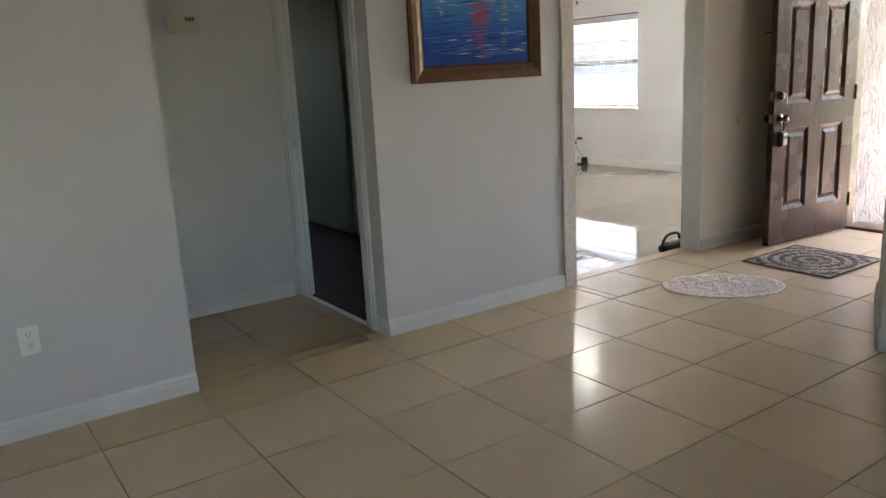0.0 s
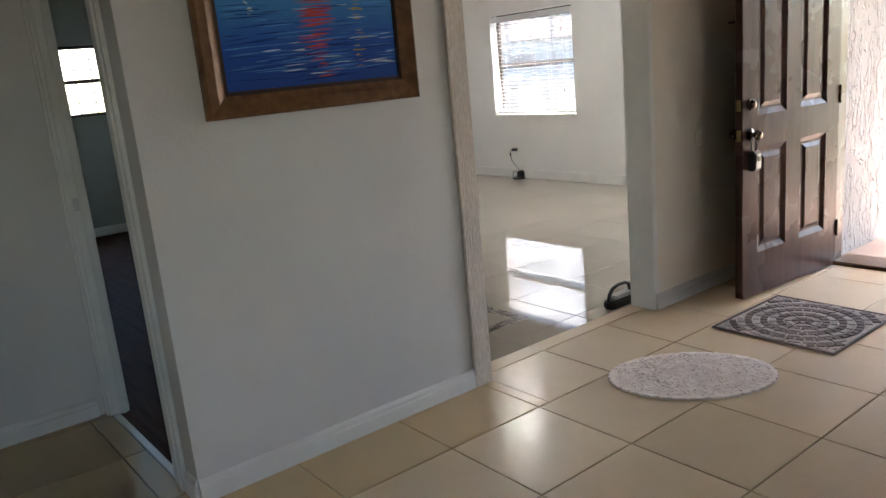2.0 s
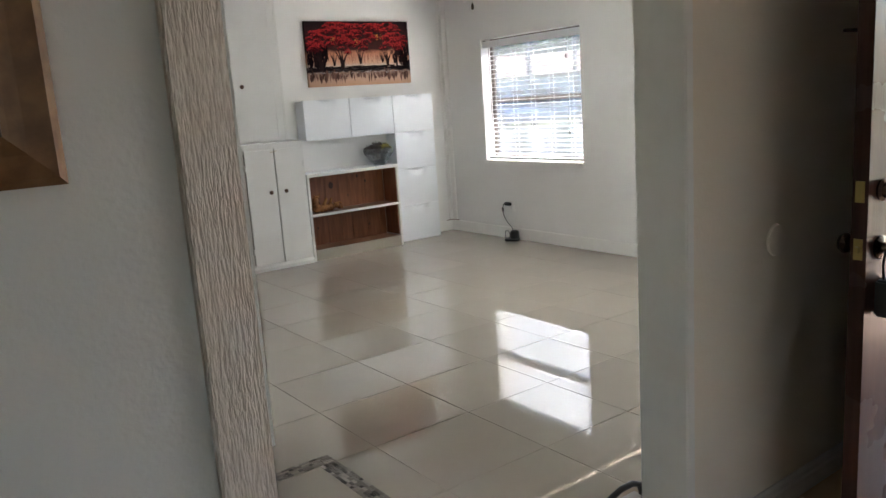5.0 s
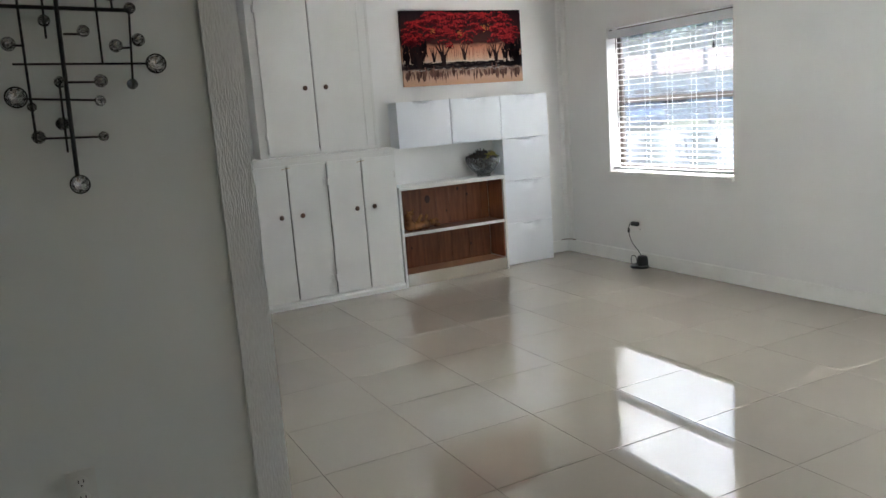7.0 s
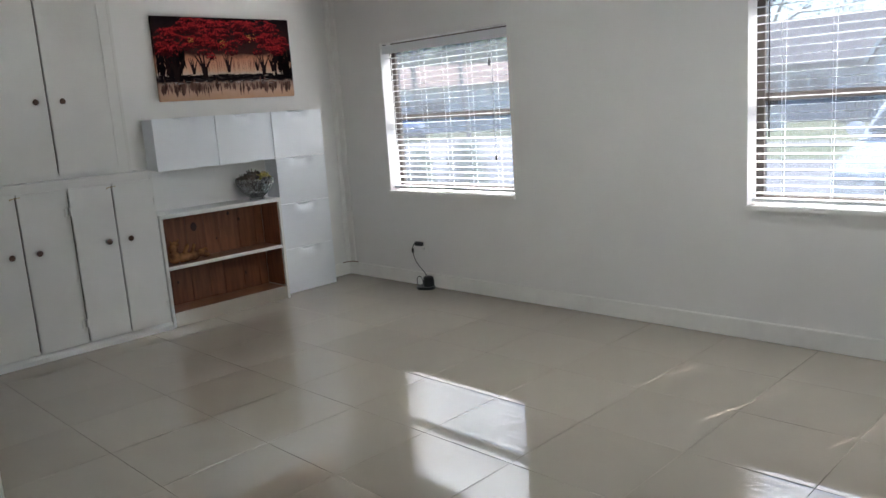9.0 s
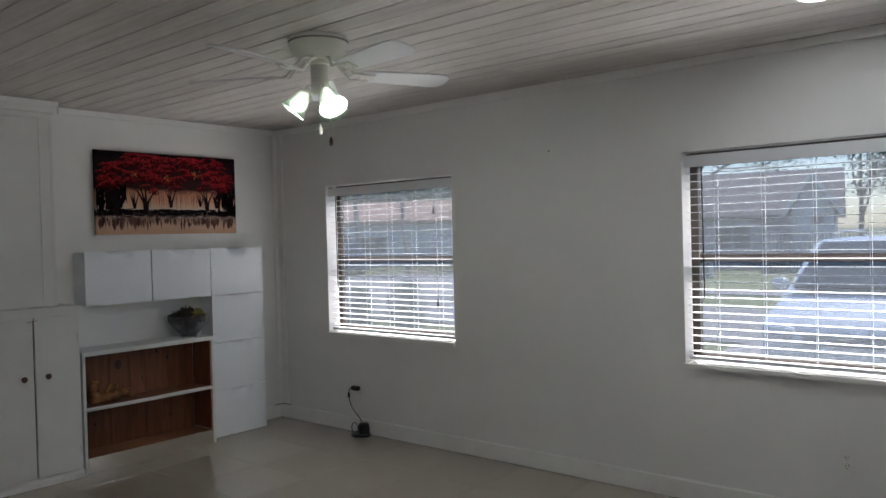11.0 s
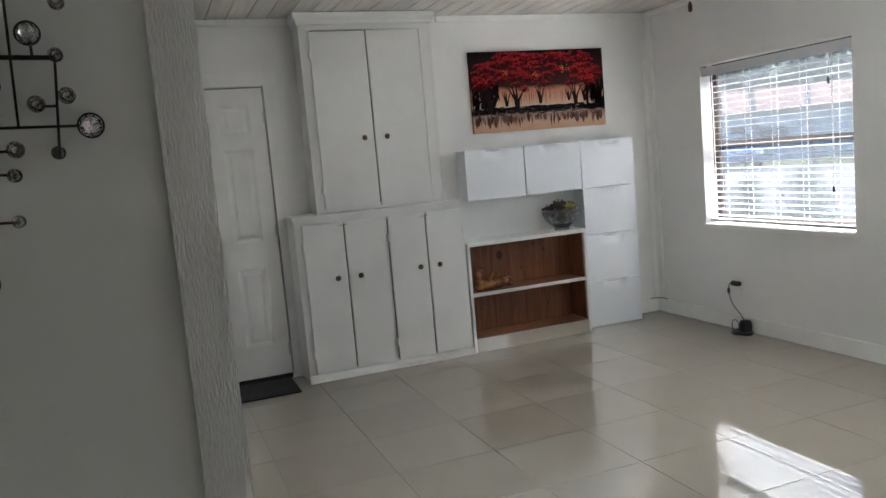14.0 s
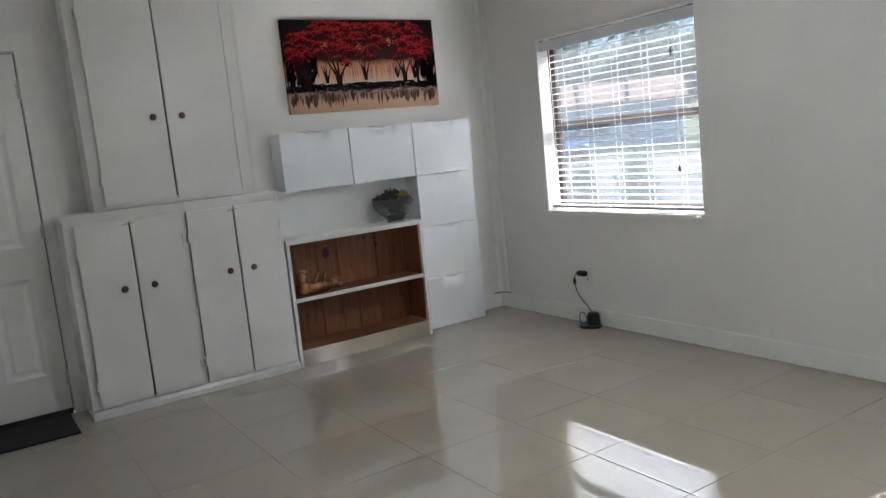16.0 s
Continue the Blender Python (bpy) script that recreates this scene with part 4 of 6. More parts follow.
ir = thing("handled_appliance", "black and grey handled appliance on the floor by the step", "appliance", (5.03, 4.03, LF))
bm = bmesh.new()
prism(bm, ((-0.16, -0.03), (-0.14, -0.055), (0.14, -0.06), (0.15, 0.06), (-0.14, 0.055), (-0.16, 0.03)), 0.07)
part("body", bm, BLACK, ir, bevel=0.012, smooth=True)
bm = bmesh.new()
prism(bm, ((-0.10, -0.05), (0.13, -0.05), (0.13, 0.05), (-0.10, 0.05)), 0.03, Matrix.Translation((0, 0, 0.07)))
part("upper_shell", bm, GREY_PLASTIC, ir, "grey upper shell", 0.01, True)
bm = bmesh.new()
tube(bm, ((-0.14, 0, 0.06), (-0.13, 0, 0.11), (-0.09, 0, 0.155), (-0.02, 0, 0.175), (0.06, 0, 0.175), (0.11, 0, 0.155), (0.13, 0, 0.09)), 0.015, 12)
part("handle", bm, BLACK, ir, smooth=True)
ir.scale = (0.72, 0.72, 0.72)

# ---- mosaic inset in the living-room floor ----
mo = thing("floor_mosaic", "square border of brown and grey mosaic chips set in the floor", "mosaic", (4.10, 4.75, LF))
rng = random.Random(2)
for name, (ax0, ax1, ay0, ay1) in (("south_band", (-0.45, 0.45, -0.45, -0.375)), ("north_band", (-0.45, 0.45, 0.375, 0.45)), ("east_band", (0.375, 0.45, -0.375, 0.375)), ("west_band", (-0.45, -0.375, -0.375, 0.375))):
    bm = bmesh.new()
    along_x = ax1 - ax0 > ay1 - ay0
    L, p0 = (ax1 - ax0, ax0) if along_x else (ay1 - ay0, ay0)
    for row in range(5):
        u = 0.0
        while u < L - 0.004:
            w = min(L - u, rng.choice((0.018, 0.03, 0.045)))
            a, b, c, d = p0 + u + 0.001, p0 + u + w - 0.001, row * 0.015 + 0.001, row * 0.015 + 0.014
            if along_x:
                add_box(bm, a, b, ay0 + c, ay0 + d, -0.002, 0.0015)
            else:
                add_box(bm, ax0 + c, ax0 + d, a, b, -0.002, 0.0015)
            u += w
    tagged(part(name, bm, MOSAIC, mo), kind="stuff")


# ---- back wall of the living room: door, cabinets, bookcase, bins ----
def back_door():
    d = thing("door_back", "white six-panel interior door, closed", "door", (4.775, YB, LF + 0.012))
    d["kind"] = "structure"
    W, H = 0.345, 2.03
    bm = bmesh.new()
    cols = ((-W + 0.10, -0.045), (0.045, W - 0.10))
    rows = ((0.24, 0.80), (0.98, 1.62), (1.72, 1.92))
    xs = [-W, *cols[0], *cols[1], W]
    zs = [0, *[z for r in rows for z in r], H]
    for i in range(5):
        for j in range(7):
            if not (i % 2 == 1 and j % 2 == 1):
                add_box(bm, xs[i], xs[i + 1], -0.004, 0.036, zs[j], zs[j + 1])
    bmesh.ops.remove_doubles(bm, verts=bm.verts, dist=1e-5)
    part("slab", bm, TRIM, d)
    for c in cols:
        for r in rows:
            bm = bmesh.new()
            prev = None
            for inset, depth in ((0.0, -0.003), (0.022, 0.006), (0.034, 0.006), (0.052, 0.0)):
                ring = [bm.verts.new((x, depth, z)) for x, z in ((c[0] + inset, r[0] + inset), (c[1] - inset, r[0] + inset), (c[1] - inset, r[1] - inset), (c[0] + inset, r[1] - inset))]
                if prev:
                    for k in range(4):
                        bm.faces.new((prev[k], prev[(k + 1) % 4], ring[(k + 1) % 4], ring[k]))
                prev = ring
            bm.faces.new(prev)
            part("panel", bm, TRIM, d)
    for z in (0.20, 1.05, 1.83):
        bm = bmesh.new()
        lathe(bm, ((0.006, -0.045), (0.006, 0.045)), Matrix.Translation((W + 0.006, -0.010, z)), 8)
        add_box(bm, W - 0.012, W + 0.02, -0.006, -0.003, z - 0.04, z + 0.04)
        part("hinge", bm, STEEL, d, "steel hinge")
    box_part("door_sweep", (-W, W, -0.010, 0.0, -0.010, 0.022), BLACK, d, "black door sweep", 0.0)
    box_part("shadow_gap", (-0.354, 0.354, 0.040, 0.05, -0.012, H + 0.010), BLACK, d, bevel=0.0)


back_door()
structure("trim_back_door", [(5.13, 5.228, YB - 0.018, YB - 0.001, LF, 2.075), (4.408, 4.41, YB - 0.018, YB - 0.001, LF, 2.075), (4.41, 5.13, YB - 0.018, YB - 0.001, 1.985, 2.075)], TRIM, bevel=0.003)
bmt = thing("black_doormat", "thin black rubber mat before the white door", "doormat", (4.77, 8.99, LF))
box_part("mat", (-0.33, 0.33, -0.225, 0.185, 0.001, 0.010), BLACK_MAT, bmt, bevel=0.003)


def cabinet_door(parent, x0, x1, z0, z1, y, knob_x, knob_z, hinge_right, latch=False):
    y -= 0.006
    d = box_part("door", (x0, x1, y - 0.019, y - 0.001, z0, z1), CAB, parent, bevel=0.0025)
    bm = bmesh.new()
    lathe(bm, ((0.0, 0.0), (0.008, 0.0), (0.008, 0.012), (0.017, 0.018), (0.019, 0.026), (0.014, 0.033), (0.0, 0.035)), Matrix.Translation((knob_x, y - 0.019, knob_z)) @ Matrix.Rotation(radians(90), 4, "X"), 18)
    part("knob", bm, KNOB_WOOD, d, "dark round wooden knob", smooth=True)
    hx = x1 + 0.003 if hinge_right else x0 - 0.003
    for z in (z0 + 0.13, z1 - 0.15):
        bm = bmesh.new()
        add_box(bm, hx - 0.008, hx + 0.008, y - 0.021, y + 0.005, z - 0.026, z + 0.026)
        lathe(bm, ((0.004, -0.028), (0.004, 0.028)), Matrix.Translation((hx, y - 0.023, z)), 8)
        part("hinge", bm, PLATE, d, "painted hinge")
    return d


def base_cabinet():
    c = thing("base_cabinet", "white painted low cabinet with four flat doors", "cabinet", (0, 0, 0))
    x0, x1, yf, zt = 5.19, 6.415, YB - 0.28, 1.075
    for name, m, b in zip(("side", "side", "bottom_rail", "top_rail", "stile", "stile", "stile", "back"), [CAB] * 7 + [GAP_SHADE], ((x0, x0 + 0.02, yf, YB - 0.002, LF, zt - 0.03), (x1 - 0.02, x1, yf, YB - 0.002, LF, zt - 0.03), (x0 + 0.02, x1 - 0.02, yf + 0.001, yf + 0.02, LF, LF + 0.062), (x0 + 0.02, x1 - 0.02, yf + 0.001, yf + 0.02, 1.0, zt - 0.03),
              (x0 + 0.02, x0 + 0.055, yf + 0.001, yf + 0.02, LF + 0.062, 1.0), (x1 - 0.05, x1 - 0.02, yf + 0.001, yf + 0.02, LF + 0.062, 1.0), (5.795, 5.838, yf + 0.001, yf + 0.02, LF + 0.062, 1.0), (x0 + 0.02, x1 - 0.02, YB - 0.012, YB - 0.002, LF, zt - 0.03))):
        box_part(name, b, m, c, bevel=0.0015)
    bm = bmesh.new()
    add_box(bm, x0 - 0.014, x1 + 0.004, yf - 0.018, YB - 0.002, zt - 0.029, zt)
    part("top", bm, CAB, c, bevel=0.006)
    bm = bmesh.new()
    prism(bm, ((0, 0), (-0.018, 0), (-0.018, 0.03), (-0.006, 0.05), (0, 0.052)), x1 - x0 + 0.004, Matrix.Translation((x0 - 0.002, yf - 0.0005, LF)) @ Matrix(((0, 0, 1, 0), (1, 0, 0, 0), (0, 1, 0, 0), (0, 0, 0, 1))))
    part("plinth_moulding", bm, CAB, c)
    for a, b, kx, hr in ((5.238, 5.519, 5.445, False), (5.528, 5.798, 5.606, True), (5.838, 6.112, 6.045, False), (6.121, 6.390, 6.190, True)):
        cabinet_door(c, a, b, -0.010, 1.016, yf, kx, 0.637, hr)
    for x in (5.523, 6.116):
        bm = bmesh.new()
        tube(bm, ((x - 0.03, yf - 0.025, 0.992), (x - 0.005, yf - 0.027, 0.995), (x + 0.028, yf - 0.025, 0.998)), 0.002, 6)
        ball(bm, (x - 0.03, yf - 0.023, 0.990), 0.005, 8)
        part("hook_latch", bm, BRASS, c, "small wire hook latch", smooth=True)


def wall_cabinet():
    c = thing("wall_cabinet", "tall white painted upper cabinet with two doors and a crown", "cabinet", (0, 0, 0))
    x0, x1, yf, z0, z1 = 5.372, 6.318, YB - 0.20, 1.076, 2.36
    for name, m, b in zip(("side", "side", "bottom_rail", "top_rail", "stile", "stile", "back"), [CAB] * 6 + [GAP_SHADE], ((x0, x0 + 0.02, yf, YB - 0.002, z0, z1), (x1 - 0.02, x1, yf, YB - 0.002, z0, z1), (x0 + 0.02, x1 - 0.02, yf + 0.001, yf + 0.02, z0, z0 + 0.04), (x0 + 0.02, x1 - 0.02, yf + 0.001, yf + 0.02, 2.31, z1),
              (x0 + 0.02, x0 + 0.078, yf + 0.001, yf + 0.02, z0 + 0.04, 2.31), (x1 - 0.09, x1 - 0.02, yf + 0.001, yf + 0.02, z0 + 0.04, 2.31), (x0 + 0.02, x1 - 0.02, YB - 0.012, YB - 0.002, z0, z1))):
        box_part(name, b, m, c, bevel=0.0015)
    bm = bmesh.new()
    prof = ((0.0, 2.345), (-0.012, 2.35), (-0.014, 2.372), (-0.030, 2.395), (-0.034, 2.424), (0.0, 2.424))
    path = ((x0, YB - 0.002, -1, 0), (x0, yf, -1, 1), (x1, yf, 1, 1), (x1, YB - 0.002, 1, 0))
    rings = [[bm.verts.new((px + sx * -u, py + (u if sy else 0), z)) for u, z in prof] for px, py, sx, sy in path]
    for a, b in zip(rings, rings[1:]):
        for k in range(len(prof)):
            bm.faces.new((a[k], a[(k + 1) % len(prof)], b[(k + 1) % len(prof)], b[k]))
    bm.faces.new(rings[0])
    bm.faces.new(rings[-1])
    part("crown_moulding", bm, CAB, c)
    cabinet_door(c, 5.434, 5.824, 1.106, 2.300, yf, 5.750, 1.572, False)
    cabinet_door(c, 5.833, 6.217, 1.102, 2.304, yf, 5.912, 1.572, True)


def bookcase():
    b = thing("bookcase", "low white-edged bookcase lined with red pine boards", "bookcase", (0, 0, 0))
    x0, x1, yf, zt = 6.428, 7.437, YB - 0.28, 0.752
    box_part("side", (x0, x0 + 0.022, yf, YB - 0.02, LF, zt - 0.03), CAB, b)
    box_part("side", (x1 - 0.022, x1, yf, YB - 0.02, LF, zt - 0.03), CAB, b)
    for xa, xb in ((x0 + 0.0221, x0 + 0.030), (x1 - 0.030, x1 - 0.0221)):
        box_part("side_lining", (xa, xb, yf + 0.022, YB - 0.03, LF + 0.11, zt - 0.031), PINE, b, bevel=0)
    box_part("top", (x0, x1, yf - 0.002, YB - 0.002, zt - 0.03, zt), CAB, b)
    box_part("shelf", (x0 + 0.031, x1 - 0.031, yf + 0.012, YB - 0.032, 0.352, 0.370), PINE_SHELF, b, bevel=0.001)
    box_part("shelf_edge", (x0 + 0.023, x1 - 0.023, yf + 0.001, yf + 0.0119, 0.348, 0.374), CAB, b, "white shelf edge")
    box_part("bottom_board", (x0 + 0.031, x1 - 0.031, yf + 0.012, YB - 0.032, 0.012, 0.032), PINE_SHELF, b, bevel=0.001)
    box_part("kick_board", (x0 + 0.023, x1 - 0.023, yf + 0.002, yf + 0.0119, LF, 0.034), POLISHED, b, "cream tiled kick board")
    widths = (0.11, 0.165, 0.15, 0.125, 0.175, 0.145, 0.0)
    x = x0 + 0.03
    for w in widths:
        w = w or x1 - 0.03 - x
        box_part("back_board", (x + 0.0012, x + w - 0.0012, YB - 0.030, YB - 0.014, 0.0, zt - 0.031), PINE, b, bevel=0.002)
        x += w
    box_part("backing", (x0 + 0.0221, x1 - 0.0221, YB - 0.0135, YB - 0.002, 0.0, zt - 0.031), PINE_KNOT, b, bevel=0)
    for kx, kz, r in ((6.80, 0.60, 0.026), (7.10, 0.66, 0.012), (7.19, 0.60, 0.011), (7.20, 0.16, 0.010), (6.62, 0.20, 0.009), (6.98, 0.48, 0.007)):
        bm = bmesh.new()
        lathe(bm, ((0.0, 0.0), (r, 0.0), (r * 0.8, 0.0012), (0.0, 0.0014)), Matrix.Translation((kx, YB - 0.030, kz)) @ Matrix.Rotation(radians(90), 4, "X") @ Matrix.Diagonal((1, 1.35, 1, 1)), 14)
        part("knot", bm, PINE_KNOT, b)


def flap_bin():
    """A wall-mounted tilt-out bin with a dished grip in its upper edge."""
    b = thing("flap_bin", "white plastic tilt-out storage bin with a dished grip", "storage bin", (0, 0, 0), "white tilt-out bins")
    W, H, D = 0.489, 0.374, 0.178
    box_part("case", (0.004, W - 0.004, -D + 0.022, -0.002, 0.004, H - 0.006), BIN, b, bevel=0.004)
    bm = bmesh.new()
    nx, nz = 20, 14
    grid = []
    for j in range(nz + 1):
        v = j / nz
        row = []
        for i in range(nx + 1):
            u = i / nx
            lip = math.exp(-((u - 0.5) / 0.17) ** 4)
            d = 0.034 * lip * max(0.0, (v - 0.80) / 0.20) ** 1.4
            out = 0.004 * math.sin(math.pi * v) * math.sin(math.pi * u)
            z = v * (H - 0.004) + 0.001 - 0.010 * lip * (v > 0.99)
            row.append(bm.verts.new((0.002 + u * (W - 0.004), -D - out + d, z)))
        grid.append(row)
    for j in range(nz):
        for i in range(nx):
            bm.faces.new((grid[j][i], grid[j][i + 1], grid[j + 1][i + 1], grid[j + 1][i]))
    back = [bm.verts.new((x, -D + 0.021, z)) for x, z in ((0.002, 0.001), (W - 0.002, 0.001), (W - 0.002, H - 0.003), (0.002, H - 0.003))]
    bm.faces.new(back)
    loops = ([grid[0][i] for i in range(nx + 1)], [grid[j][nx] for j in range(nz + 1)], [grid[nz][i] for i in range(nx, -1, -1)], [grid[j][0] for j in range(nz, -1, -1)])
    for k, lp in enumerate(loops):
        bm.faces.new((*lp, back[(k + 1) % 4], back[k]))
    part("flap", bm, BIN, b, smooth=True)
    return b


base_cabinet()
wall_cabinet()
bookcase()
first = flap_bin()
spots = [(7.496, 1.052), (7.496, 0.678), (7.496, 0.304), (7.496, LF + 0.002), (6.510, 1.052), (7.003, 1.052)]
first.matrix_basis = pose(spots[0][0], YB - 0.002, spots[0][1])
for x, z in spots[1:]:
    copy_thing(first, pose(x, YB - 0.002, z))


# ---- tree painting ----
def tree_canvas():
    p = thing("tree_painting", "unframed canvas of red trees beside dark water", "painting", (6.672, YB - 0.034, 1.545))
    W, H = 1.172, 0.61
    m = mat("dusk_paint", (0.5, 0.3, 0.2), 0.7, bump=0.3, bscale=50, ior=1.15)
    upright_bands(m, ((0.0, (0.50, 0.30, 0.19)), (0.06, (0.55, 0.35, 0.25)), (0.125, (0.30, 0.20, 0.16)), (0.14, (0.02, 0.015, 0.016)), (0.17, (0.06, 0.045, 0.045)), (0.185, (0.55, 0.44, 0.36)), (0.22, (0.60, 0.36, 0.24)), (0.30, (0.50, 0.22, 0.13)), (0.34, (0.05, 0.02, 0.018)), (0.60, (0.012, 0.008, 0.010))))
    box_part("canvas", (0.0, W, 0.0, 0.030, 0.0, H), m, p, bevel=0.003)
    rng = random.Random(21)

    def layer(name, col, isl=0.3):
        bm = bmesh.new()
        return bm, lambda: tagged(part(name, bm, mat(name + "_paint", col, 0.7, island=isl, ior=1.12), p), kind="stuff")

    def quad(bm, x, z, a, l, w, y):
        c, s = math.cos(a), math.sin(a)
        pts = []
        for u, v in ((-l, 0), (0, -w), (l, 0), (0, w)):
            X, Z = x + u * c - v * s, z + u * s + v * c
            pts.append((min(W - 0.002, max(0.002, X)), y, min(H - 0.002, max(0.002, Z))))
        bm.faces.new([bm.verts.new(q) for q in pts])

    dark, put_dark = layer("night_wood", (0.014, 0.009, 0.011))
    for _ in range(150):
        x = rng.choice((rng.uniform(0, 0.22), rng.uniform(1.0, W)))
        z = rng.uniform(0.19, 0.36)
        quad(dark, x, z, math.pi / 2 + rng.gauss(0, 0.1), rng.uniform(0.03, 0.08), rng.uniform(0.006, 0.016), -0.001)
    for _ in range(160):
        quad(dark, rng.uniform(0, W), rng.uniform(0.145, 0.185), rng.gauss(0.0, 0.1), rng.uniform(0.02, 0.06), 0.006, -0.0012)
    put_dark()
    thin, put_thin = layer("far_trunks", (0.22, 0.10, 0.07))
    for _ in range(60):
        quad(thin, rng.uniform(0.33, 0.92), 0.26, math.pi / 2 + rng.gauss(0, 0.03), rng.uniform(0.05, 0.09), 0.0016, -0.0014)
    put_thin()
    bm, put_tr = layer("painted_timber", (0.022, 0.012, 0.012), 0.2)
    for x, b, h, k in ((0.15, 0.15, 0.17, 1.2), (0.38, 0.16, 0.17, 1.15), (0.585, 0.20, 0.14, 0.7), (0.90, 0.18, 0.15, 0.9), (0.29, 0.19, 0.12, 0.6), (0.985, 0.20, 0.13, 0.7), (0.09, 0.20, 0.12, 0.6), (0.84, 0.21, 0.10, 0.5)):
        for dx, top in ((0.0, 0.0), (-0.06, -0.07), (0.065, 0.06), (-0.03, -0.02)):
            pts = [(x - 0.016 * k, b), (x + 0.016 * k, b), (x + 0.009 * k + dx * 0.25, b + h * 0.45), (x + 0.004 * k + dx * k, b + h), (x - 0.004 * k + dx * k, b + h), (x - 0.009 * k + dx * 0.25, b + h * 0.45)]
            bm.faces.new([bm.verts.new((u, -0.0018 - abs(dx) * 0.002, v)) for u, v in pts])
    put_tr()
    crowns = [(0.16, 0.42, 0.13, 0.10), (0.38, 0.37, 0.14, 0.075), (0.36, 0.48, 0.16, 0.06), (0.60, 0.43, 0.13, 0.10), (0.90, 0.40, 0.15, 0.075), (0.82, 0.49, 0.16, 0.07), (1.00, 0.44, 0.11, 0.09), (0.55, 0.53, 0.24, 0.035), (0.22, 0.51, 0.13, 0.05), (0.34, 0.55, 0.18, 0.028), (0.84, 0.55, 0.18, 0.028), (0.10, 0.38, 0.08, 0.05), (1.06, 0.38, 0.07, 0.05)]
    red, put_red = layer("red_leaves", (0.34, 0.022, 0.024), 0.5)
    drk, put_drk = layer("shaded_leaves", (0.060, 0.007, 0.010), 0.5)
    for cx, cz, rx, rz in crowns:
        # each crown is a heap of arched sprays, lit above and dark beneath
        for _ in range(15):
            a, q = rng.uniform(0, 2 * math.pi), math.sqrt(rng.random())
            sx, sz, sr = cx + rx * q * math.cos(a), cz + rz * q * math.sin(a), rng.uniform(0.025, 0.05)
            y = -0.0026 - rng.random() * 0.0014
            for _ in range(34):
                b = rng.gauss(math.pi / 2, 0.75)
                k = rng.uniform(0.75, 1.15)
                quad(red if rng.random() < 0.86 else drk, sx + sr * 1.35 * k * math.cos(b), sz + sr * 0.62 * k * math.sin(b), b + rng.gauss(1.57, 0.7), rng.uniform(0.004, 0.010), rng.uniform(0.002, 0.0045), y - rng.random() * 0.0004)
            for _ in range(14):
                quad(drk, sx + rng.gauss(0, sr * 0.6), sz + rng.gauss(-0.004, sr * 0.18), rng.gauss(0, 0.6), rng.uniform(0.006, 0.014), rng.uniform(0.003, 0.006), y - 0.0001)
    for _ in range(240):
        quad(drk, rng.uniform(0.05, W - 0.05), rng.gauss(0.42, 0.07), rng.uniform(0, 3), rng.uniform(0.004, 0.010), 0.003, -0.0043)
    put_red()
    put_drk()
    yel, put_yel = layer("yellow_flecks", (0.55, 0.25, 0.06), 0.3)
    for cx, cz in ((0.56, 0.44), (0.80, 0.47), (0.30, 0.44), (0.57, 0.41), (0.815, 0.45)):
        for _ in range(9):
            quad(yel, cx + rng.gauss(0, 0.018), cz + rng.gauss(0, 0.012), rng.uniform(0, 3), 0.008, 0.003, -0.0042)
    put_yel()
    ref, put_ref = layer("mirrored_wood", (0.13, 0.07, 0.055), 0.6)
    for _ in range(46):
        quad(ref, rng.choice((rng.uniform(0.02, 0.35), rng.uniform(0.85, W - 0.02), rng.uniform(0.05, W - 0.05))), rng.uniform(0.06, 0.12), math.pi / 2 + rng.gauss(0, 0.05), rng.uniform(0.02, 0.06), rng.uniform(0.008, 0.022), -0.0015)
    for _ in range(90):
        l = rng.uniform(0.012, 0.055)
        quad(ref, rng.uniform(0.02, W - 0.02), 0.128 - l, math.pi / 2 + rng.gauss(0, 0.04), l, rng.uniform(0.003, 0.010), -0.0016)
    put_ref()
    wl, put_wl = layer("water_glints", (0.45, 0.42, 0.42), 0.3)
    for _ in range(60):
        quad(wl, rng.uniform(0.03, W - 0.03), rng.gauss(0.128, 0.006), rng.gauss(0.03, 0.05), rng.uniform(0.008, 0.025), 0.0012, -0.0022)
    put_wl()


tree_canvas()


# ---- bowl and figurine on the bookcase ----
bowl = thing("cut_glass_bowl", "cut glass bowl filled with dark pine cones on the bookcase", "bowl", (7.296, YB - 0.165, 0.752))
bowl.scale = (1.2, 1.2, 1.16)
bm = bmesh.new()
seg = 40
prof = ((0.050, 0.0), (0.052, 0.008), (0.045, 0.014), (0.080, 0.05), (0.112, 0.10), (0.128, 0.145), (0.122, 0.145), (0.105, 0.10), (0.072, 0.052), (0.0, 0.022))
rings = []
for r, z in prof:
    rings.append([bm.verts.new((r * (1 + 0.07 * (i % 2) * (0.02 < z < 0.13)) * math.cos(2 * math.pi * i / seg), r * (1 + 0.07 * (i % 2) * (0.02 < z < 0.13)) * math.sin(2 * math.pi * i / seg), z)) for i in range(seg)])
for a, b in zip(rings, rings[1:]):
    for i in range(seg):
        bm.faces.new((a[i], a[(i + 1) % seg], b[(i + 1) % seg], b[i]))
bm.faces.new(rings[0])
part("glass_bowl", bm, CUT_GLASS, bowl)
CONE = mat("pine_cone", (0.045, 0.030, 0.022), 0.7, island=0.5)
MOSS = mat("dried_yellow_pod", (0.30, 0.25, 0.05), 0.7, island=0.4)
rng = random.Random(6)
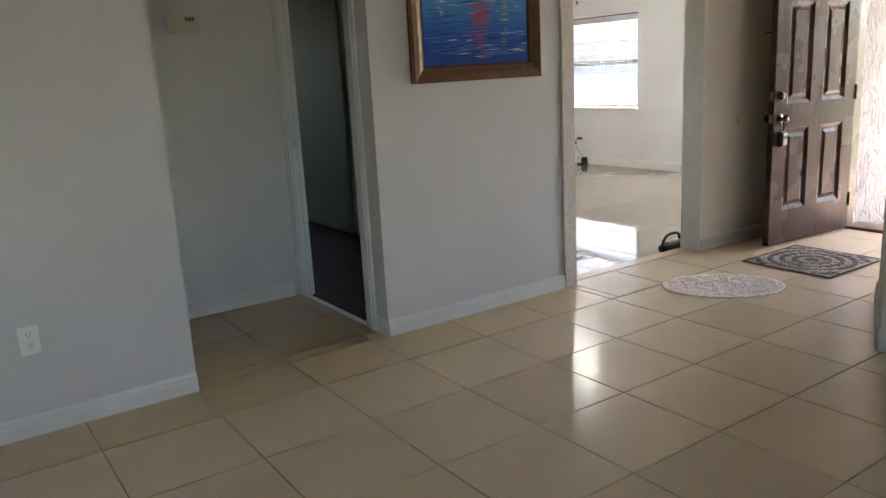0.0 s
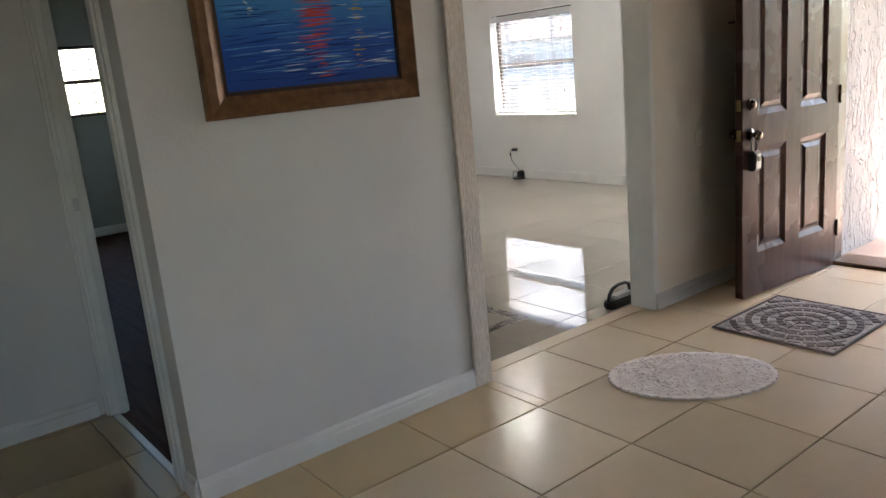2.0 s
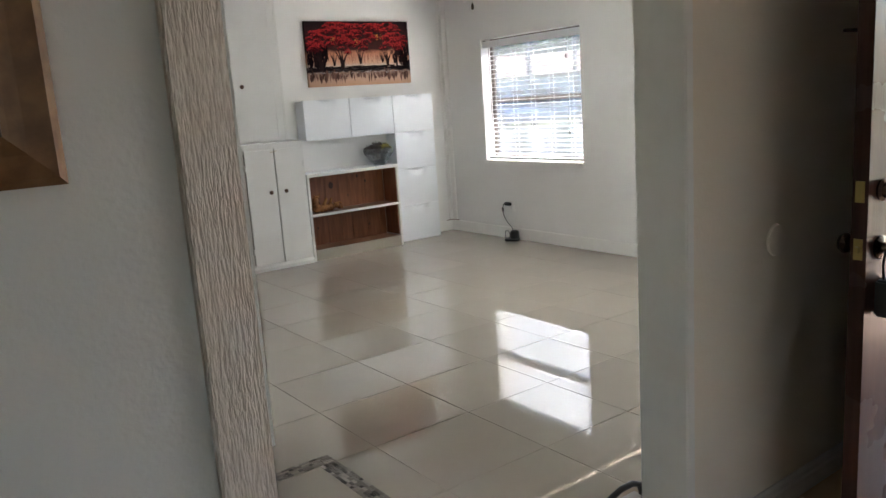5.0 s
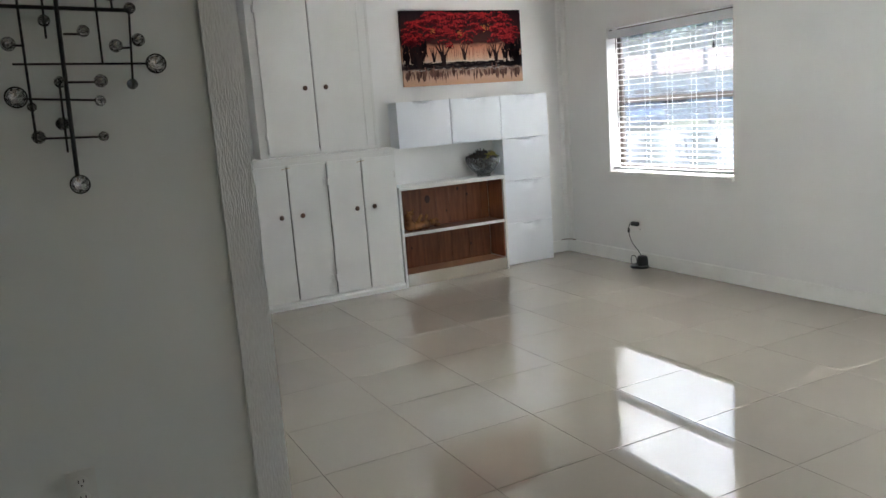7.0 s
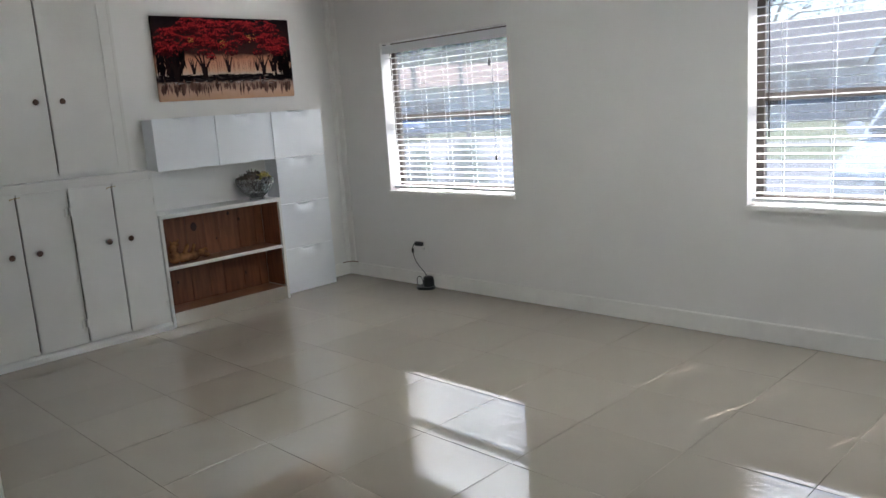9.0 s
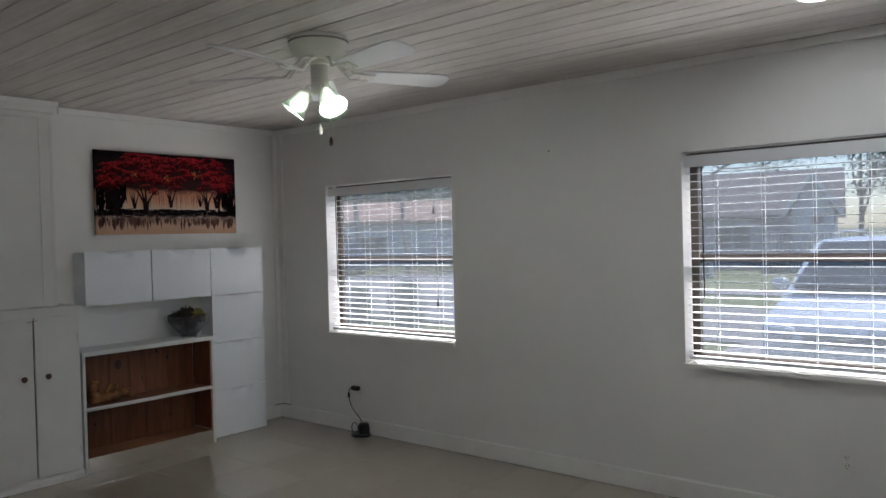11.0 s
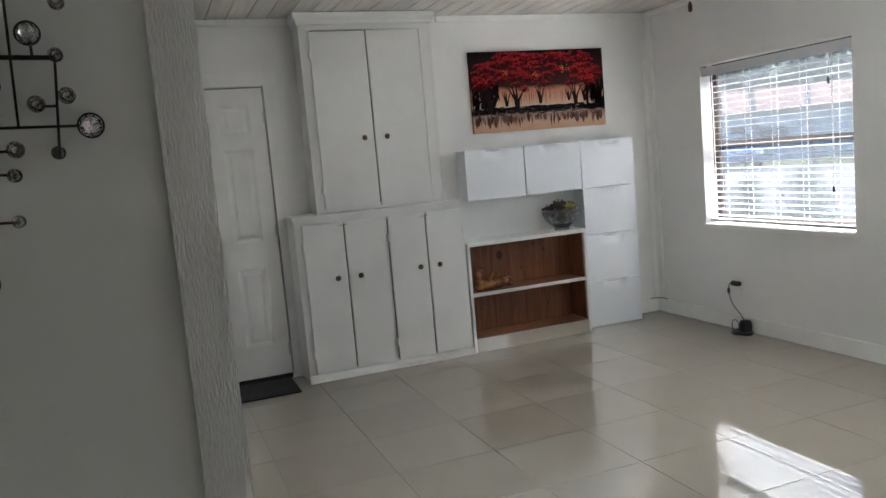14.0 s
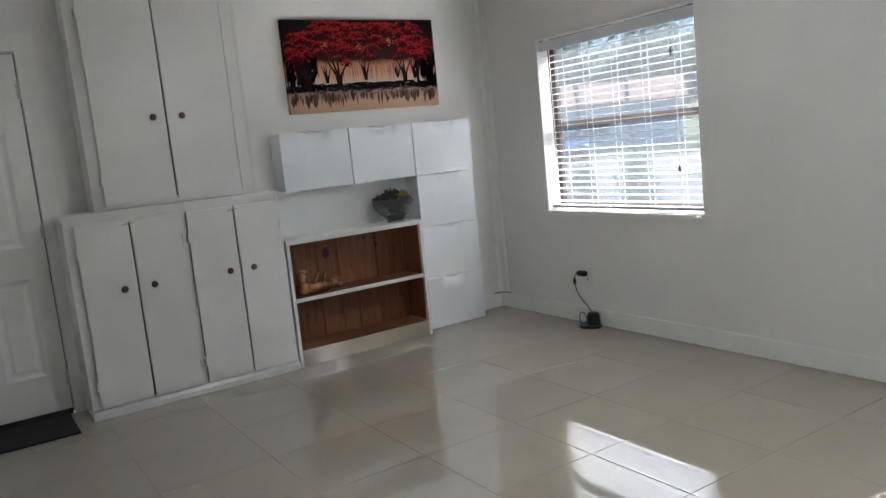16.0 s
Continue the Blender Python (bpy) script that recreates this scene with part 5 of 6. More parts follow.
for k, (x, y, z, r, mt) in enumerate(((-0.045, -0.03, 0.135, 0.052, CONE), (0.045, -0.04, 0.14, 0.045, MOSS), (0.01, 0.045, 0.145, 0.055, CONE), (-0.07, 0.03, 0.13, 0.045, CONE), (0.08, 0.03, 0.14, 0.042, CONE), (0.0, -0.01, 0.085, 0.05, CONE), (0.03, -0.075, 0.125, 0.035, CONE))):
    bm = bmesh.new()
    r *= 1.12
    ball(bm, (x, y, z), r * 0.72, 10)
    for _ in range(60):
        d = Vector((rng.gauss(0, 1), rng.gauss(0, 1), rng.gauss(0, 1))).normalized()
        u = d.orthogonal().normalized() * r * 0.22
        w = d.cross(u)
        c = Vector((x, y, z)) + d * r
        base = Vector((x, y, z)) + d * r * 0.6
        bm.faces.new([bm.verts.new(v) for v in (base - u, base + u, c + u * 0.7 - w * 0.3, c - u * 0.7 - w * 0.3)])
    part("pine_cone" if mt is CONE else "dried_pod", bm, mt, bowl)

bm = bmesh.new()
# a reclining animal: upright haunch with two small horns, long belly, two raised paws, head laid down at the far end
for c, r, sq in (((-0.085, 0, 0.050), 0.050, (0.85, 0.9, 1.0)), ((-0.088, 0, 0.100), 0.036, (0.85, 0.9, 1.3)), ((-0.070, -0.004, 0.142), 0.021, (1.25, 0.9, 0.9)), ((-0.02, 0, 0.036), 0.040, (1.6, 1.0, 0.9)), ((0.045, 0, 0.038), 0.036, (1.2, 1.0, 1.0)),
                 ((0.095, -0.006, 0.048), 0.026, (1.1, 0.9, 1.1)), ((0.130, -0.012, 0.026), 0.020, (1.5, 1.0, 0.8)), ((0.004, -0.016, 0.118), 0.013, (0.8, 0.9, 1.0)), ((0.048, -0.016, 0.112), 0.012, (0.8, 0.9, 1.0))):
    ball(bm, c, r, 16, sq)
for pts, r in ((((-0.030, -0.012, 0.050), (-0.012, -0.014, 0.085), (0.004, -0.016, 0.118)), 0.013), (((0.030, -0.012, 0.050), (0.040, -0.014, 0.085), (0.048, -0.016, 0.112)), 0.011),
               (((-0.092, -0.01, 0.146), (-0.108, -0.01, 0.166)), 0.006), (((-0.060, -0.01, 0.150), (-0.050, -0.01, 0.172)), 0.006), (((0.085, -0.02, 0.062), (0.120, -0.024, 0.076), (0.135, -0.024, 0.060)), 0.009)):
    tube(bm, pts, r, 10)
fig = new("animal_figurine", finish("animal_figurine", bm, CLAY, smooth=True))
fig.location = (6.645, YB - 0.18, 0.371)
fig.scale = (1.15, 1.15, 1.05)
tagged(fig, "glazed brown pottery animal group on the shelf", "figurine")


# ---- ceiling fan and downlight ----
def ceiling_fan():
    f = thing("ceiling_fan", "white five-blade ceiling fan with three lit glass shades", "ceiling fan", (6.537, 6.580, CH - 0.001))
    bm = bmesh.new()
    lathe(bm, ((0.0, 0.0), (0.136, 0.0), (0.142, -0.008), (0.142, -0.030), (0.138, -0.045), (0.130, -0.066), (0.100, -0.094), (0.072, -0.104), (0.0, -0.104)), seg=36)
    body = part("motor_housing", bm, FAN_WHITE, f, smooth=True)
    bm = bmesh.new()
    for k in range(72):
        a = 2 * math.pi * k / 72
        add_box(bm, 0.140, 0.1427, -0.0035, 0.0035, -0.027, -0.018, Matrix.Rotation(a, 4, "Z"))
    part("vent_slots", bm, BLACK, body)
    bm = bmesh.new()
    lathe(bm, ((0.0, -0.104), (0.050, -0.104), (0.050, -0.125), (0.042, -0.130), (0.042, -0.215), (0.048, -0.222), (0.048, -0.250), (0.030, -0.270), (0.0, -0.272)), seg=24)
    part("switch_housing", bm, FAN_WHITE, f, smooth=True)
    for k in range(5):
        a = radians(-26 + 72 * k)
        m = Matrix.Rotation(a, 4, "Z") @ Matrix.Translation((0, 0, -0.168)) @ Matrix.Rotation(radians(-13), 4, "X")
        bm = bmesh.new()
        prism(bm, ((0.215, -0.052), (0.26, -0.060), (0.60, -0.074), (0.645, -0.066), (0.67, -0.034), (0.67, 0.034), (0.645, 0.066), (0.60, 0.074), (0.26, 0.060), (0.215, 0.052)), 0.006, m)
        bl = part("blade", bm, BLADE, f, bevel=0.0015)
        bm = bmesh.new()
        for s in (-1, 1):
            tube(bm, [m @ Vector(v) for v in ((0.055, s * 0.012, 0.070), (0.10, s * 0.020, 0.055), (0.16, s * 0.035, -0.006), (0.25, s * 0.025, -0.006))], 0.007, 8)
        add_box(bm, 0.20, 0.275, -0.03, 0.03, -0.007, -0.001, m)
        part("blade_iron", bm, FAN_WHITE, bl, smooth=True)
    for k in range(3):
        a = radians(136 + 120 * k)
        m = Matrix.Rotation(a, 4, "Z") @ Matrix.Translation((0.050, 0, -0.240)) @ Matrix.Rotation(radians(-38), 4, "Y")
        bm = bmesh.new()
        lathe(bm, ((0.0, 0.01), (0.022, 0.008), (0.024, -0.03), (0.0, -0.03)), m, 16)
        arm = part("lamp_holder", bm, FAN_WHITE, f, smooth=True)
        bm = bmesh.new()
        lathe(bm, ((0.026, -0.022), (0.034, -0.045), (0.046, -0.075), (0.052, -0.105), (0.070, -0.135), (0.068, -0.136), (0.050, -0.106), (0.044, -0.076), (0.032, -0.046), (0.024, -0.023)), m, 24, True)
        part("glass_shade", bm, FROST, arm, "frosted bell shade", smooth=True)
        bm = bmesh.new()
        lathe(bm, ((0.0, -0.030), (0.012, -0.032), (0.014, -0.055), (0.029, -0.085), (0.030, -0.100), (0.022, -0.118), (0.0, -0.125)), m, 18, True)
        part("bulb", bm, BULB_MAT, arm, "lit bulb", smooth=True)
    for dx, L in ((0.035, 0.22), (-0.03, 0.17)):
        bm = bmesh.new()
        tube(bm, ((dx, -0.03, -0.25), (dx, -0.032, -0.25 - L)), 0.0015, 6)
        ch = part("pull_chain", bm, STEEL, f)
        bm = bmesh.new()
        lathe(bm, ((0.0, 0.0), (0.004, 0.0), (0.010, -0.02), (0.009, -0.04), (0.0, -0.046)), Matrix.Translation((dx, -0.032, -0.25 - L)), 12)
        part("chain_pull", bm, FAN_WHITE if dx < 0 else BRONZE, ch, smooth=True)


ceiling_fan()
dl = thing("downlight", "lit round recessed ceiling light", "ceiling light", (7.55, 4.62, CH))
bm = bmesh.new()
lathe(bm, ((0.070, -0.001), (0.092, -0.001), (0.090, -0.008), (0.070, -0.010)), seg=28, closed=True)
part("trim_ring", bm, FAN_WHITE, dl)
bm = bmesh.new()
lathe(bm, ((0.0, -0.004), (0.070, -0.004)), seg=28, closed=True)
part("lens", bm, LENS_MAT, dl, "lit lens")

nail = thing("wall_nail", "small dark nail in the white plaster wall", "nail", (XW - 0.001, 6.406, 1.998))
bm = bmesh.new()
lathe(bm, ((0.0, 0.0), (0.004, 0.0), (0.004, 0.006), (0.0, 0.006)), Matrix.Rotation(radians(-90), 4, "Y"), 10)
part("head", bm, BLACK_METAL, nail)
cb = thing("cable_end", "short dark cable end on the baseboard", "cable", (8.22, YB - 0.03, LF + 0.114))
bm = bmesh.new()
tube(bm, ((-0.03, 0, 0.004), (0.03, 0.002, 0.004), (0.055, -0.03, 0.005), (0.06, -0.10, 0.004)), 0.004, 6)
part("wire", bm, FRAME_WOOD, cb)

# ---- outside ----
GZ = -0.38
structure("ground", [(XO, 3000, -3000, 3000, GZ - 0.5, GZ)], LAWN)
structure("porch_floor", [(6.361, 9.6, 1.301, FW - 0.001, GZ, -0.18)], PORCH)
# roof carried on southwards, out of view, to cut sky light on the stucco
structure("porch_roof", [(6.361, 9.45, -1.4, FW + 0.078, 2.36, 2.5)], SIDING_WHITE)
# unseen wall, added to keep sky light off the porch
structure("wall_porch_south", [(6.361, 9.35, 1.16, 1.30, GZ, 2.359)], STUCCO)
structure("wall_facade", [(6.341, 6.36, -3.3, 2.36, GZ, 2.5)], STUCCO)
structure("walkway", [(9.6, 16.6, 0.9, 2.4, GZ, GZ + 0.03)], CONCRETE)
structure("eaves", [(XO, XO + 0.12, BW, YB + 0.6, 2.40, 2.55)], SIDING_WHITE)
structure("driveway", [(9.8, 16.6, 2.9, 8.0, GZ, GZ + 0.03), (22.201, 25.79, 19.0, 32.0, GZ, GZ + 0.03), (27.31, 33.0, 19.0, 32.0, GZ, GZ + 0.03)], CONCRETE)
structure("road", [(16.601, 22.2, -400, 400, GZ, GZ + 0.02)], ASPHALT)
structure("pavement", [(25.8, 27.3, -400, 400, GZ + 0.001, GZ + 0.036)], CONCRETE)


def shrub(x, y, h, w, seed):
    s = thing("shrub", "small leafy green shrub outside the window", "shrub", (x, y, GZ), "shrubs before the window")
    rng = random.Random(seed)
    bm = bmesh.new()
    for _ in range(9):
        a = rng.uniform(0, 2 * math.pi)
        q = rng.uniform(0.15, 0.42) * w
        tube(bm, ((0.02 * math.cos(a), 0.02 * math.sin(a), 0), (q * 0.5 * math.cos(a), q * 0.5 * math.sin(a), h * 0.45), (q * math.cos(a), q * math.sin(a), h * rng.uniform(0.7, 0.95))), 0.010, 5)
    part("stems", bm, BARK, s)
    bm = bmesh.new()
    for _ in range(6500):
        a, q, z = rng.uniform(0, 2 * math.pi), math.sqrt(rng.random()), rng.random()
        R = w * 0.5 * (0.75 + 0.35 * math.sin(3 * a + seed)) * math.sin(math.pi * min(0.97, 0.18 + 0.72 * z)) ** 0.7
        c = Vector((R * q * math.cos(a), R * q * math.sin(a), h * (0.04 + 0.96 * z)))
        d = Vector((rng.gauss(0, 1), rng.gauss(0, 1), rng.gauss(0.3, 0.7))).normalized() * rng.uniform(0.025, 0.055)
        u = d.orthogonal().normalized() * 0.009
        bm.faces.new([bm.verts.new(v) for v in (c, c + d * 0.5 + u, c + d, c + d * 0.5 - u)])
    tagged(part("leaves", bm, LEAF, s), kind="stuff")


shrub(11.7, 11.75, 1.15, 0.62, 1)
shrub(12.1, 11.2, 1.24, 0.78, 2)


def tree(x, y, h, spread, seed, trunk=0.2, leaf=1.0, label="tall tree with bare lower trunk and thin spring leaves"):
    t = thing("tree", label, "tree", (x, y, GZ), "street trees")
    rng = random.Random(seed)
    bm = bmesh.new()
    tips = []

    def limb(p, d, L, r, depth):
        n = 4
        pts = [p]
        for i in range(n):
            d = (d + Vector((rng.gauss(0, 0.12), rng.gauss(0, 0.12), rng.gauss(0.03, 0.06)))).normalized()
            pts.append(pts[-1] + d * L / n)
        for i in range(n):
            ra, rb = r * (1 - 0.55 * i / n), r * (1 - 0.55 * (i + 1) / n)
            u = (pts[i + 1] - pts[i]).orthogonal().normalized()
            w = (pts[i + 1] - pts[i]).normalized().cross(u)
            A = [bm.verts.new(pts[i] + ra * (u * math.cos(k * 1.047) + w * math.sin(k * 1.047))) for k in range(6)]
            B = [bm.verts.new(pts[i + 1] + rb * (u * math.cos(k * 1.047) + w * math.sin(k * 1.047))) for k in range(6)]
            for k in range(6):
                bm.faces.new((A[k], A[(k + 1) % 6], B[(k + 1) % 6], B[k]))
        if depth == 0:
            tips.append(pts[-1])
            tips.append(pts[-2])
            return
        for _ in range(4):
            q = pts[rng.choice((2, 3, 4))]
            nd = (d + Vector((rng.gauss(0, 0.7), rng.gauss(0, 0.7), rng.gauss(0.15, 0.35)))).normalized()
            limb(q, nd, L * rng.uniform(0.5, 0.75), r * 0.42, depth - 1)

    limb(Vector((0, 0, 0)), Vector((0, 0, 1)), h * 0.5, trunk, 3)
    part("trunk", bm, BARK, t)
    bm = bmesh.new()
    for p in tips:
        for _ in range(38):
            c = p + Vector((rng.gauss(0, spread * 0.10), rng.gauss(0, spread * 0.10), rng.gauss(0, spread * 0.08)))
            d = Vector((rng.gauss(0, 1), rng.gauss(0, 1), rng.gauss(0, 0.6))).normalized() * rng.uniform(0.10, 0.24) * leaf
            u = d.orthogonal().normalized() * rng.uniform(0.05, 0.11) * leaf
            bm.faces.new([bm.verts.new(v) for v in (c, c + d * 0.5 + u, c + d, c + d * 0.5 - u)])
    tagged(part("crown", bm, LEAF_TREE, t), kind="stuff")


for x, y, h, sp, sd, tr in ((33.2, 30.6, 20, 7, 3, 0.15), (33.4, 34.4, 16, 7, 4, 0.22), (50, 56, 13, 8, 5, 0.3), (52, 8.5, 8, 8, 6, 0.2), (55, 14, 9, 9, 7, 0.2), (50, 3.5, 8, 8, 8, 0.2), (56, 24, 13, 9, 9, 0.3), (48, 33, 13, 9, 10, 0.3), (60, 50, 13, 9, 11, 0.3), (44, 62, 13, 9, 12, 0.3), (44, 25.5, 11, 7, 13, 0.22)):
    tree(x, y, h, sp, sd, tr)
for x, y, h, sd in ((47, 50, 7.5, 21), (51, 46, 7, 22), (43, 54, 8, 23), (55, 51, 8.5, 24), (49, 57, 8.5, 25), (57, 44, 8, 26), (38, 57, 8, 27), (61, 55, 9, 28)):
    tree(x, y, h, 12, sd, 0.18, 2.0, "leafy green tree behind the houses")


def house(x, y, turn, W, D, wall_m, roof_m, label, gable_w=0.0, E=2.6, R=2.1, gable_rise=1.6):
    """A one-storey house; its long side faces -x before the turn."""
    h = thing("house", label, "house")
    h.matrix_basis = pose(x, y, GZ, 0, 0, turn)
    bm = bmesh.new()
    add_box(bm, 0, D, -W / 2, W / 2, 0, E)
    for s in (-1, 1):
        tri = [bm.verts.new((px, s * W / 2, pz)) for px, pz in ((0, E), (D, E), (D / 2, E + R))]
        bm.faces.new(tri)
    part("wall", bm, wall_m, h)
    bm = bmesh.new()
    for sx in (0, 1):
        a, b = (-0.5, E - 0.22) if sx == 0 else (D + 0.5, E - 0.22), (D / 2, E + R)
        q = [bm.verts.new((px, s * (W / 2 + 0.4), pz + dz)) for dz in (0, 0.14) for px, pz, s in ((*a, -1), (*a, 1), (*b, 1), (*b, -1))]
        for f in ((0, 1, 2, 3), (4, 5, 6, 7), (0, 1, 5, 4), (1, 2, 6, 5), (2, 3, 7, 6), (3, 0, 4, 7)):
            bm.faces.new([q[i] for i in f])
    part("roof", bm, roof_m, h)
    if gable_w:
        g0, g1 = -W / 2, -W / 2 + gable_w
        gm = (g0 + g1) / 2
        bm = bmesh.new()
        add_box(bm, -1.6, 0.0, g0, g1, 0, E)
        bm.faces.new([bm.verts.new((-1.6, yy, zz)) for yy, zz in ((g0, E), (g1, E), (gm, E + gable_rise))])
        gp = part("gable_wall", bm, HOUSE_BLUE, h)
        bm = bmesh.new()
        for s in (g0 - 0.35, g1 + 0.35):
            q = [bm.verts.new((xx, yy, zz + dz)) for dz in (0, 0.16) for xx, yy, zz in ((-2.0, s, E - 0.3), (D / 2, s, E - 0.3), (D / 2, gm, E + gable_rise), (-2.0, gm, E + gable_rise))]
            for f in ((0, 1, 2, 3), (4, 5, 6, 7), (0, 1, 5, 4), (1, 2, 6, 5), (2, 3, 7, 6), (3, 0, 4, 7)):
                bm.faces.new([q[i] for i in f])
        part("gable_roof", bm, roof_m, h)
        bm = bmesh.new()
        for s in (g0 - 0.36, g1 + 0.36):
            tube(bm, ((-2.02, s, E - 0.24), (-2.02, gm, E + gable_rise + 0.06)), 0.11, 4)
        part("barge_board", bm, SIDING_WHITE, h, "white barge boards")
        for yy, z0, z1 in ((gm - 0.2, 2.0, 2.5),):
            wdw = box_part("window", (-1.66, -1.60, yy - 0.3, yy + 0.3, z0, z1), SIDING_WHITE, h)
            box_part("pane", (-1.67, -1.661, yy - 0.24, yy + 0.24, z0 + 0.06, z1 - 0.06), CAR_GLASS, wdw, bevel=0)
    for yy, ww in ((-W * 0.1, 0.9), (W * 0.17, 0.7), (W * 0.36, 0.8)):
        wdw = box_part("window", (-0.06, 0.0, yy - ww, yy + ww, 0.9, 2.1), SIDING_WHITE, h, "white framed window")
        box_part("pane", (-0.07, -0.061, yy - ww + 0.09, yy - 0.04, 0.98, 2.02), CAR_GLASS, wdw, bevel=0)
        box_part("pane", (-0.07, -0.061, yy + 0.04, yy + ww - 0.09, 0.98, 2.02), CAR_GLASS, wdw, bevel=0)
    box_part("door", (-0.05, 0.0, W * 0.02, W * 0.02 + 0.9, 0.05, 2.1), DOOR_BROWN, h)


house(41.0, 17.9, 12, 11.0, 8.0, HOUSE_GREY, ROOF_GREY, "grey one-storey house with a blue gable across the street", 1.7)
house(39.5, 41.3, 42, 13.0, 8.0, HOUSE_BLUE, ROOF_RED, "pale blue house with an orange-red roof across the street", E=3.1, R=1.3)
house(44.0, -6.0, 0, 12.0, 8.0, HOUSE_GREY, ROOF_GREY, "grey one-storey house down the street")

fn = thing("board_fence", "weathered grey wooden board fence", "fence", (38.3, 14.3, GZ))
fm = None
for i in range(60):
    if fm is None:
        bm = bmesh.new()
        prism(bm, ((-0.075, 0), (0.075, 0), (0.075, 1.72), (0.0, 1.80), (-0.075, 1.72)), 0.02, Matrix.Rotation(radians(90), 4, "X") @ Matrix.Rotation(radians(90), 4, "Y"))
        fm = finish("board", bm, FENCE)
    o = new("board", fm)
    o.parent = fn
    o.matrix_basis = pose(0, -i * 0.16, 0, 0, 0, 90)


# ---- vehicles ----
def van(x, y, turn, paint, label):
    """A minivan; its nose points to -x before the turn."""
    v = thing("minivan", label, "car")
    v.matrix_basis = pose(x, y, GZ + 0.03, 0, 0, turn)
    side = ((0.02, 0.30), (0.0, 0.55), (0.05, 0.72), (0.25, 0.86), (1.0, 1.02), (1.15, 1.08), (4.65, 1.12), (4.72, 0.9), (4.72, 0.32), (4.5, 0.26), (0.2, 0.24))
    top = ((1.05, 1.05), (1.95, 1.62), (2.2, 1.69), (4.2, 1.70), (4.5, 1.60), (4.66, 1.10))

    def shell(outline, inset_fn):
        bm = bmesh.new()
        n = 9
        rings = []
        for j in range(n):
            s = -1 + 2 * j / (n - 1)
            ring = []
            for px, pz in outline:
                w = 0.93 - inset_fn(px, pz)
                e = abs(s) ** 4
                cx = px + (0.10 * e if px < 0.4 else 0)
                ring.append(bm.verts.new((cx, s * w, pz - 0.035 * e * (pz > 0.7))))
            rings.append(ring)
        for a, b in zip(rings, rings[1:]):
            for i in range(len(outline)):
                q = (i + 1) % len(outline)
                bm.faces.new((a[i], a[q], b[q], b[i]))
        bm.faces.new(rings[0])
        bm.faces.new(rings[-1])
        return bm

    body = part("body", shell(side, lambda px, pz: 0.06 if px < 0.1 else 0.0), paint, v, bevel=0.02, smooth=True)
    part("cabin", shell(top, lambda px, pz: 0.02 + 0.14 * max(0.0, (pz - 1.05) / 0.65)), paint, v, bevel=0.02, smooth=True)
    bm = bmesh.new()
    pts = [(1.10, -0.80, 1.10), (1.10, 0.80, 1.10), (1.90, 0.66, 1.60), (1.90, -0.66, 1.60)]
    off = Vector((-0.028, 0, 0.036))
    q = [bm.verts.new(Vector(p) + off * d) for d in (0.3, 1.0) for p in pts]
    for f in ((0, 1, 2, 3), (4, 5, 6, 7), (0, 1, 5, 4), (1, 2, 6, 5), (2, 3, 7, 6), (3, 0, 4, 7)):
        bm.faces.new([q[i] for i in f])
    part("windshield", bm, CAR_GLASS, v, "dark windshield")
    for s in (-1, 1):
        for a, b in ((1.55, 2.55), (2.62, 3.5), (3.57, 4.45)):
            bm = bmesh.new()
            q = []
            for d in (0.0, 0.016):
                for px, pz in ((a, 1.14), (b, 1.14), (b - 0.05, 1.58), (max(a, 1.98), 1.58)):
                    w = 0.93 - (0.02 + 0.14 * (pz - 1.05) / 0.65) - 0.002 + d
                    q.append(bm.verts.new((px, s * w, pz - 0.03)))
            for f in ((0, 1, 2, 3), (4, 5, 6, 7), (0, 1, 5, 4), (1, 2, 6, 5), (2, 3, 7, 6), (3, 0, 4, 7)):
                bm.faces.new([q[i] for i in f])
            part("side_window", bm, CAR_GLASS, v)
        bm = bmesh.new()
        ball(bm, (1.35, s * 1.02, 1.14), 0.11, 12, (0.6, 1.0, 0.8))
        part("wing_mirror", bm, paint, v, smooth=True)
        bm = bmesh.new()
        ball(bm, (0.12, s * 0.68, 0.70), 0.19, 14, (0.75, 1.0, 0.55))
        part("headlight", bm, LAMP_CLEAR, v, "clear headlight", smooth=True)
        for wx in (0.85, 3.75):
            bm = bmesh.new()
            rot = Matrix.Translation((wx, s * 0.84, 0.33)) @ Matrix.Rotation(radians(90), 4, "X")
            lathe(bm, ((0.20, -0.11), (0.30, -0.11), (0.33, -0.08), (0.33, 0.08), (0.30, 0.11), (0.20, 0.11)), rot, 24, True)
            wh = part("wheel", bm, TYRE, v, smooth=True)
            bm = bmesh.new()
            lathe(bm, ((0.0, -0.09), (0.20, -0.10), (0.20, 0.10), (0.0, 0.09)), rot, 18)
            part("rim", bm, STEEL, wh)
    box_part("grille", (-0.012, 0.03, -0.42, 0.42, 0.60, 0.72), GREY_PLASTIC, v, "silver grille", 0.01)
    bm = bmesh.new()
    ball(bm, (-0.015, 0, 0.70), 0.07, 14, (0.25, 1.3, 0.85))
    part("badge", bm, STEEL, v, smooth=True)
    box_part("lower_grille", (0.0, 0.04, -0.55, 0.55, 0.36, 0.46), BLACK, v, bevel=0.01)
    for s in (-1, 1):
        bm = bmesh.new()
        tube(bm, ((2.2, s * 0.60, 1.72), (2.5, s * 0.60, 1.76), (3.9, s * 0.60, 1.76), (4.15, s * 0.60, 1.71)), 0.018, 8)
        part("roof_rail", bm, GREY_PLASTIC, v, smooth=True)


